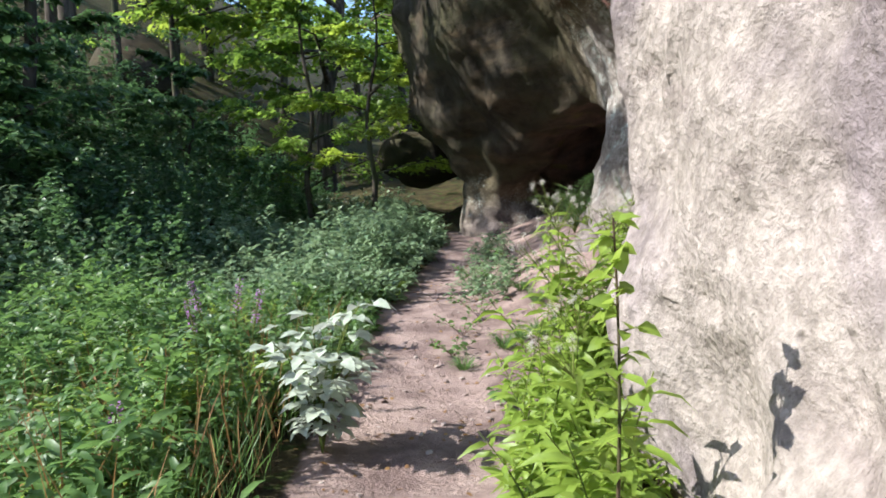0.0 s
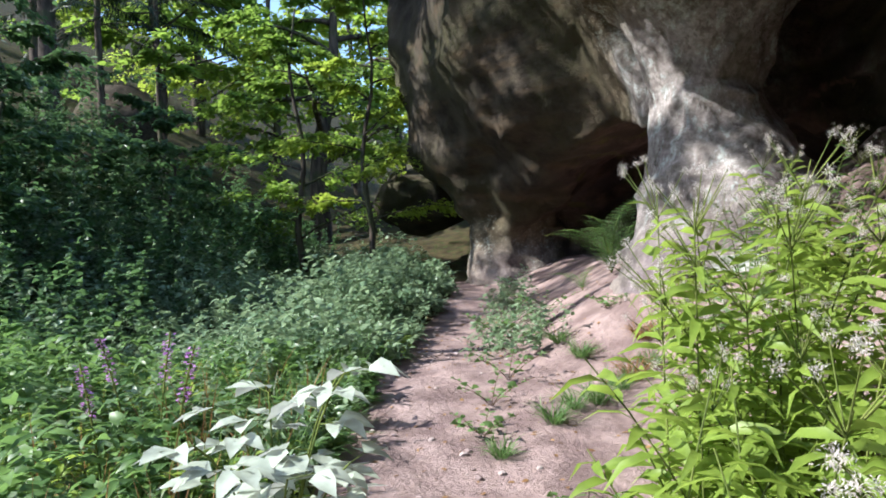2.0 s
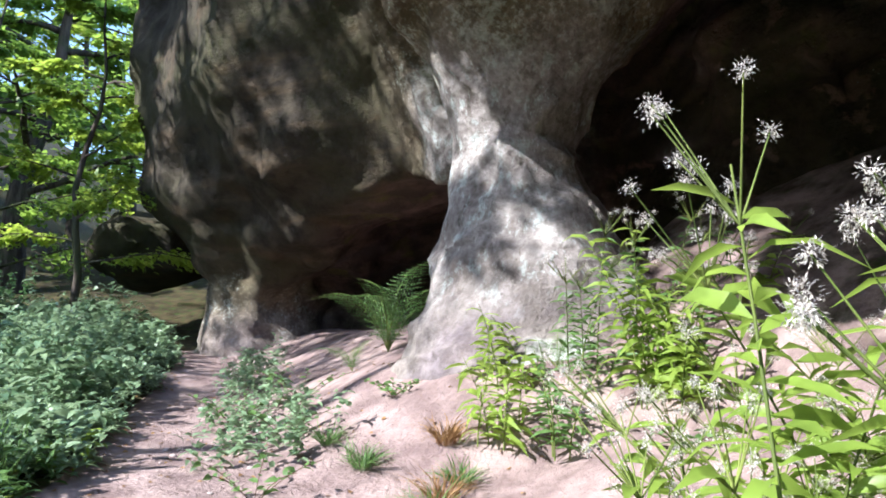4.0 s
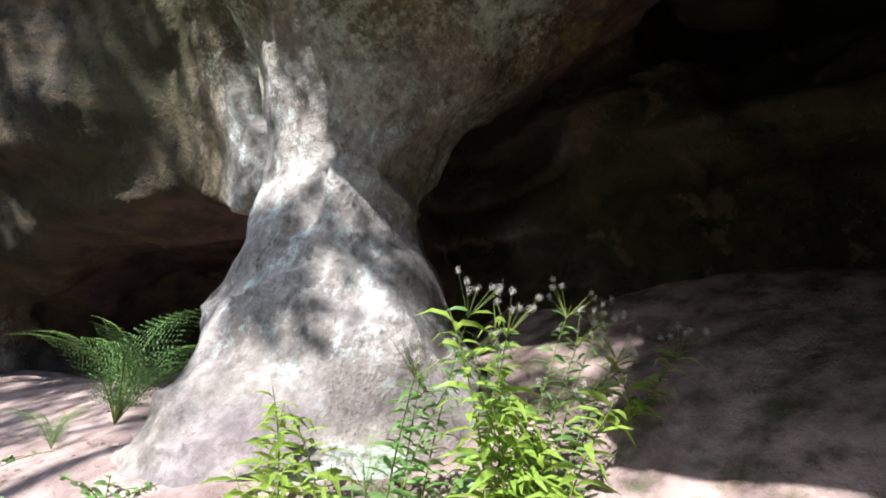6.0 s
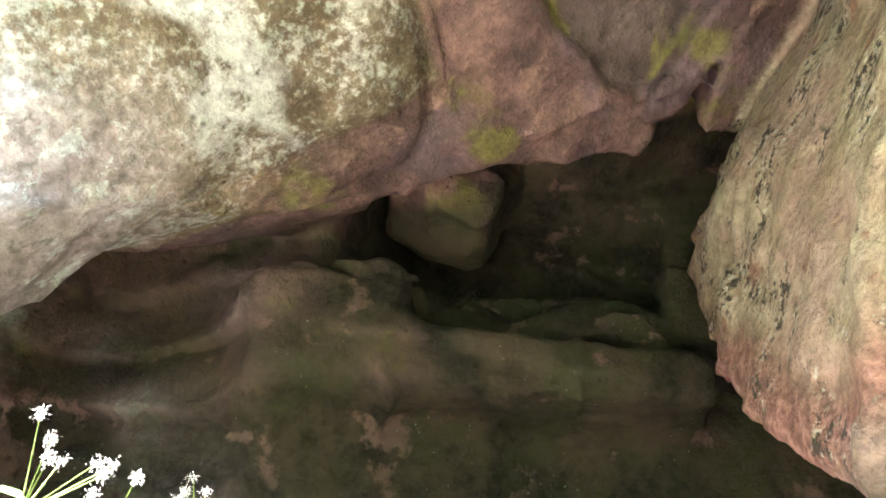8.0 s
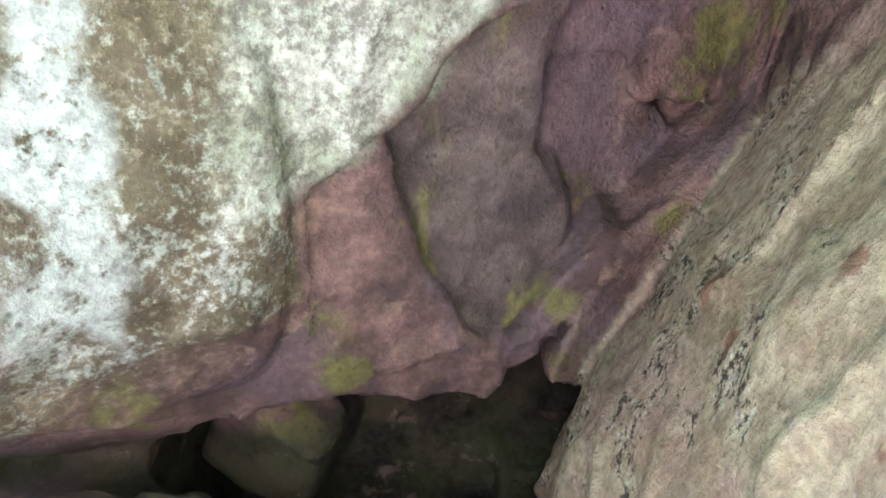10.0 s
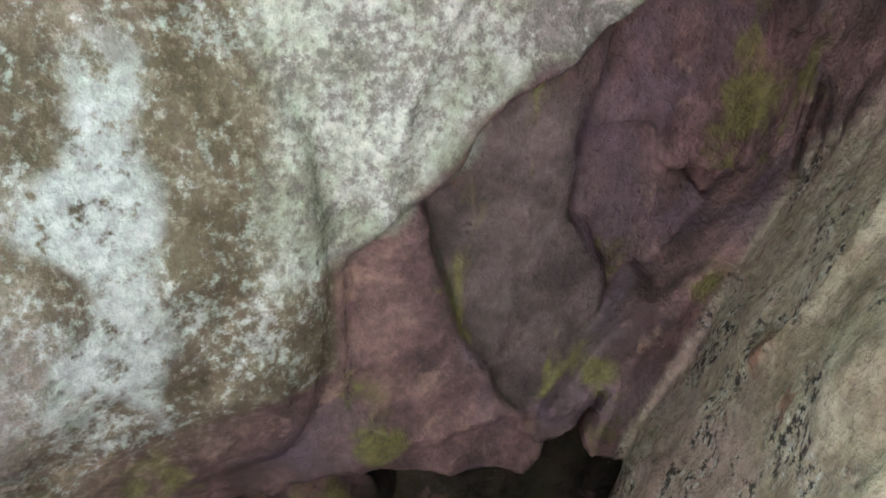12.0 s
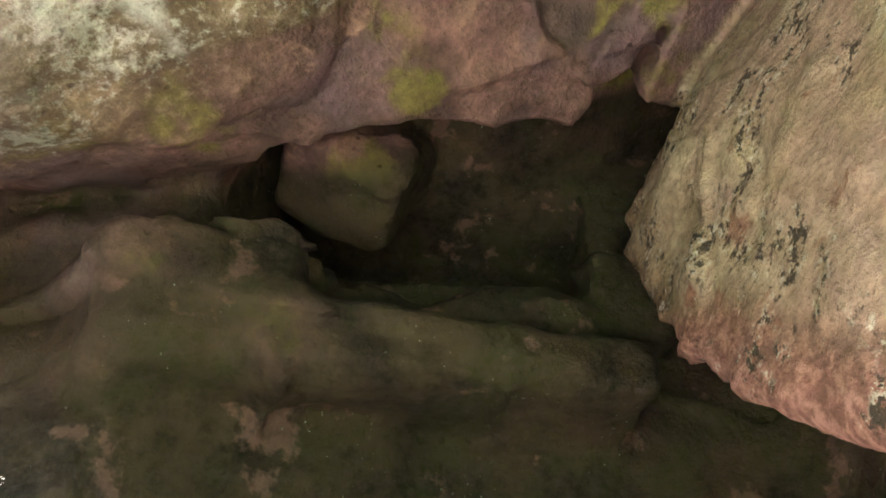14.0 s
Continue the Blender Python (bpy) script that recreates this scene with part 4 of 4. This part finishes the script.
def tree(name, label, x, y, h, r, seed, material, leaf=0.10, count=6000, bole=0.35, lean=(0, 0), spread=0.42, group="woodland trees", limbs=13, clear=0.35):
    """A broadleaf: tapered trunk, limbs with side twigs, and leaves in sprays along them."""
    rng = random.Random(seed)
    nr = np.random.RandomState(seed)
    root = stand(name, x, y, label, "tree", group, 0.1)
    pts = [Vector((lean[0] * (i / 9) ** 1.3 * h + 0.12 * math.sin(i * 1.3 + seed), lean[1] * (i / 9) * h + 0.1 * math.cos(i + seed), h * i / 9)) for i in range(10)]
    part("trunk", tube(pts, [r * (1.25 if i == 0 else 1 - 0.09 * i) for i in range(10)], 9), BARK, root)
    P, D = [], []
    per = count // (limbs * 6)
    for k in range(limbs):
        t = clear + (0.98 - clear) * k / limbs
        a = k * 2.4 + rng.uniform(-0.4, 0.4)
        length = h * spread * (1.15 - 0.75 * t) * rng.uniform(0.75, 1.2)
        lp = limb_points(rng, along(pts, t), (math.cos(a), math.sin(a), 0.35), length)
        chunk = [tube(lp, [r * 0.32 * (1 - 0.14 * i) for i in range(7)], 5)]
        for s in range(6):
            q = along(lp, 0.25 + 0.74 * s / 6)
            b = a + rng.choice((-1, 1)) * rng.uniform(0.3, 1.1)
            sp = limb_points(rng, q, (math.cos(b), math.sin(b), rng.uniform(-0.15, 0.3)), length * 0.45 * rng.uniform(0.6, 1.2), 4, 0.3)
            chunk.append(tube(sp, [r * 0.1, r * 0.08, r * 0.06, r * 0.04, r * 0.02], 4))
            for g in range(per):
                c = along(sp, rng.random() ** 0.7 * 0.999)
                P.append(c + Vector((nr.normal(0, 0.22), nr.normal(0, 0.22), nr.normal(0, 0.10))) * length * 0.22)
                D.append((math.cos(b) + nr.normal(0, 0.7), math.sin(b) + nr.normal(0, 0.7), nr.normal(-0.15, 0.25)))
        part("limb", join(chunk), BARK, root)
    k = len(P)
    part("crown", leaves(P, D, leaf * nr.uniform(0.6, 1.3, k), leaf * 0.62 * nr.uniform(0.7, 1.2, k), 0.2, kind="ovate"), material, root)
    return root


def spruce(x, y, h, r, seed, count=5200, clear=0.3):
    """A conifer: straight trunk, drooping whorled branches set with needle sprays."""
    rng = random.Random(seed)
    nr = np.random.RandomState(seed)
    root = stand("spruce", x, y, "tall dark spruce with a bare grey trunk on the slope", "tree", "spruces", 0.1)
    pts = [Vector((0.02 * i * rng.uniform(-1, 1), 0.02 * i * rng.uniform(-1, 1), h * i / 8)) for i in range(9)]
    part("trunk", tube(pts, [r * (1 - 0.11 * i) for i in range(9)], 9), BARK, root)
    P, D, chunk = [], [], []
    n = 46
    for k in range(n):
        t = clear + (0.97 - clear) * k / n
        a = k * 2.4
        length = (0.22 * h) * (1.08 - t) * rng.uniform(0.7, 1.2) + 0.3
        lp = limb_points(rng, along(pts, t), (math.cos(a), math.sin(a), 0.0), length, 5, 0.25)
        chunk.append(tube(lp, [0.03, 0.025, 0.02, 0.015, 0.01, 0.006], 4))
        for g in range(count // n):
            u = rng.random() ** 0.6
            s = rng.choice((-1, 1))
            c = along(lp, u * 0.999)
            P.append(c)
            D.append((math.cos(a) * 0.6 - math.sin(a) * s + nr.normal(0, 0.3), math.sin(a) * 0.6 + math.cos(a) * s + nr.normal(0, 0.3), nr.normal(-0.5, 0.3)))
    part("branches", join(chunk), BARK, root)["kind"] = "stuff"
    k = len(P)
    part("needles", leaves(P, D, nr.uniform(0.2, 0.55, k), 0.05, 0.3), NEEDLE, root)
    return root


BEECH = "broadleaf tree with yellow green leaves lit from behind"
tree("leaning_tree", "leaning dark-trunked tree with drooping leafy branches beside the cliff", -5.4, 28.5, 11.5, 0.42, 1, LEAF_TREE, 0.26, 7500, lean=(0.14, 0), spread=0.5, clear=0.28)
tree("young_tree", "slender young tree with light green leaves before the cliff", -4.2, 20.5, 8.0, 0.11, 2, LEAF_TREE, 0.17, 7000, spread=0.42, clear=0.2)
tree("young_tree", "slender young tree hugging the bulging cliff edge", -2.2, 18.5, 7.5, 0.09, 12, LEAF_SUNNY, 0.14, 6500, spread=0.32, clear=0.25, lean=(0.05, 0))
for i, (x, y, h, m) in enumerate([(-9, 37, 15, LEAF_SUNNY), (-14, 40, 17, LEAF_SUNNY), (-2.5, 36, 15, LEAF_TREE), (-20, 36, 16, LEAF_TREE), (-6, 45, 19, LEAF_SUNNY), (-26, 44, 18, LEAF_SUNNY), (-12, 30, 12, LEAF_TREE), (2.5, 44, 18, LEAF_TREE), (-18, 50, 20, LEAF_SUNNY)]):
    tree("beech_tree", BEECH, x, y, h, 0.24, 30 + i, m, 0.38, 5600, group="far beech trees", clear=0.12, spread=0.48)
for i, (x, y, h, r) in enumerate([(-14.6, 26.5, 22, 0.36), (-13.2, 27.5, 19, 0.16), (-11.4, 28.5, 20, 0.14), (-20.5, 19, 20, 0.3), (-19, 33, 22, 0.3)]):
    spruce(x, y, h, r, 50 + i, clear=0.26 if i < 3 else 0.08)
for i, (x, y, h) in enumerate([(-10.5, 17.5, 5.0), (-8.0, 21, 4.5), (-12.5, 13.5, 5.5), (-9.0, 12.5, 3.8), (-13.5, 20, 6)]):
    tree("shrub", "dark leafy shrub in deep shade on the slope", x, y, h, 0.07, 70 + i, LEAF_DARK, 0.2, 5200, group="shaded shrubs", clear=0.06, spread=0.6)


# trees added out of view, set towards the sun to dapple pillar and overhang
for i, (x, y, h) in enumerate([(-8.8, 7.9, 17), (-9.4, 12.4, 17), (-9.2, 15.2, 16)]):
    tree("beech_tree", "tall off-view beech added to shade the rock pillar and cliff", x, y, h, 0.15, 90 + i, LEAF_TREE, 0.2, 5800 + 2200 * i, group="tall shading beeches", clear=0.5, spread=0.36)


def boulder(x, y, z, r, seed):
    bm = bmesh.new()
    bmesh.ops.create_icosphere(bm, subdivisions=4, radius=1)
    p = np.array([v.co for v in bm.verts])
    n = 0.22 * vnoise(p + seed, 0.9) + 0.08 * vnoise(p + seed, 2.5) + 0.03 * vnoise(p + seed, 6)
    for v, k in zip(bm.verts, n):
        v.co = Vector((v.co.x * r[0], v.co.y * r[1], v.co.z * r[2])) * (1 + k)
        v.co.z = max(v.co.z, -0.5 * r[2])
    me = bpy.data.meshes.new("boulder")
    bm.to_mesh(me)
    bm.free()
    me.polygons.foreach_set("use_smooth", [True] * len(me.polygons))
    me.materials.append(ROCK)
    ob = new("boulder", me)
    ob.location = (x, y, z)
    return tagged(ob, "large dark mossy boulder between the trees", "boulder")


boulder(-13.6, 29.5, float(land(-13.6, 29.5)) + 0.6, (2.2, 1.6, 1.7), 3)


# stones and litter on the path
def pebble_material():
    k = Nodes("pebble", 0.85, 0.2)
    return k.colour(k.mix(k.random(), (0.22, 0.16, 0.15), (0.42, 0.36, 0.33)))


def pebbles():
    rng = np.random.RandomState(4)
    bm = bmesh.new()
    bmesh.ops.create_icosphere(bm, subdivisions=1, radius=1)
    me = bpy.data.meshes.new("pebble")
    for v in bm.verts:
        v.co = Vector((v.co.x * 1.2, v.co.y * 0.9, v.co.z * 0.6)) * rng.uniform(0.85, 1.15)
    bm.to_mesh(me)
    bm.free()
    me.materials.append(pebble_material())
    for i in range(70):
        y = rng.uniform(1.5, 10)
        x = float(path_x(y)) + rng.uniform(-0.4, 0.9 if y > 4.5 else 0.4)
        s = rng.uniform(0.008, 0.03)
        ob = new("pebble", me)
        ob.matrix_world = pose(x, y, float(land(x, y)) + s * 0.3, 0, 0, rng.uniform(0, 360)) @ Matrix.Diagonal((s, s, s, 1))
        tagged(ob, "small rounded pinkish sandstone pebble lying on the path", "pebble", "pebbles on the path")


pebbles()
undergrowth("leaf_litter", "brown fallen leaves scattered over path and bank", 900, (-1.3, 2.2), (1.0, 14.0), 0.015, 1, 0.05, 0.03, LEAF_BROWN, "ovate", 15, lambda x, y, r: (x - path_x(y) > -0.9), 0.1, 0.05)
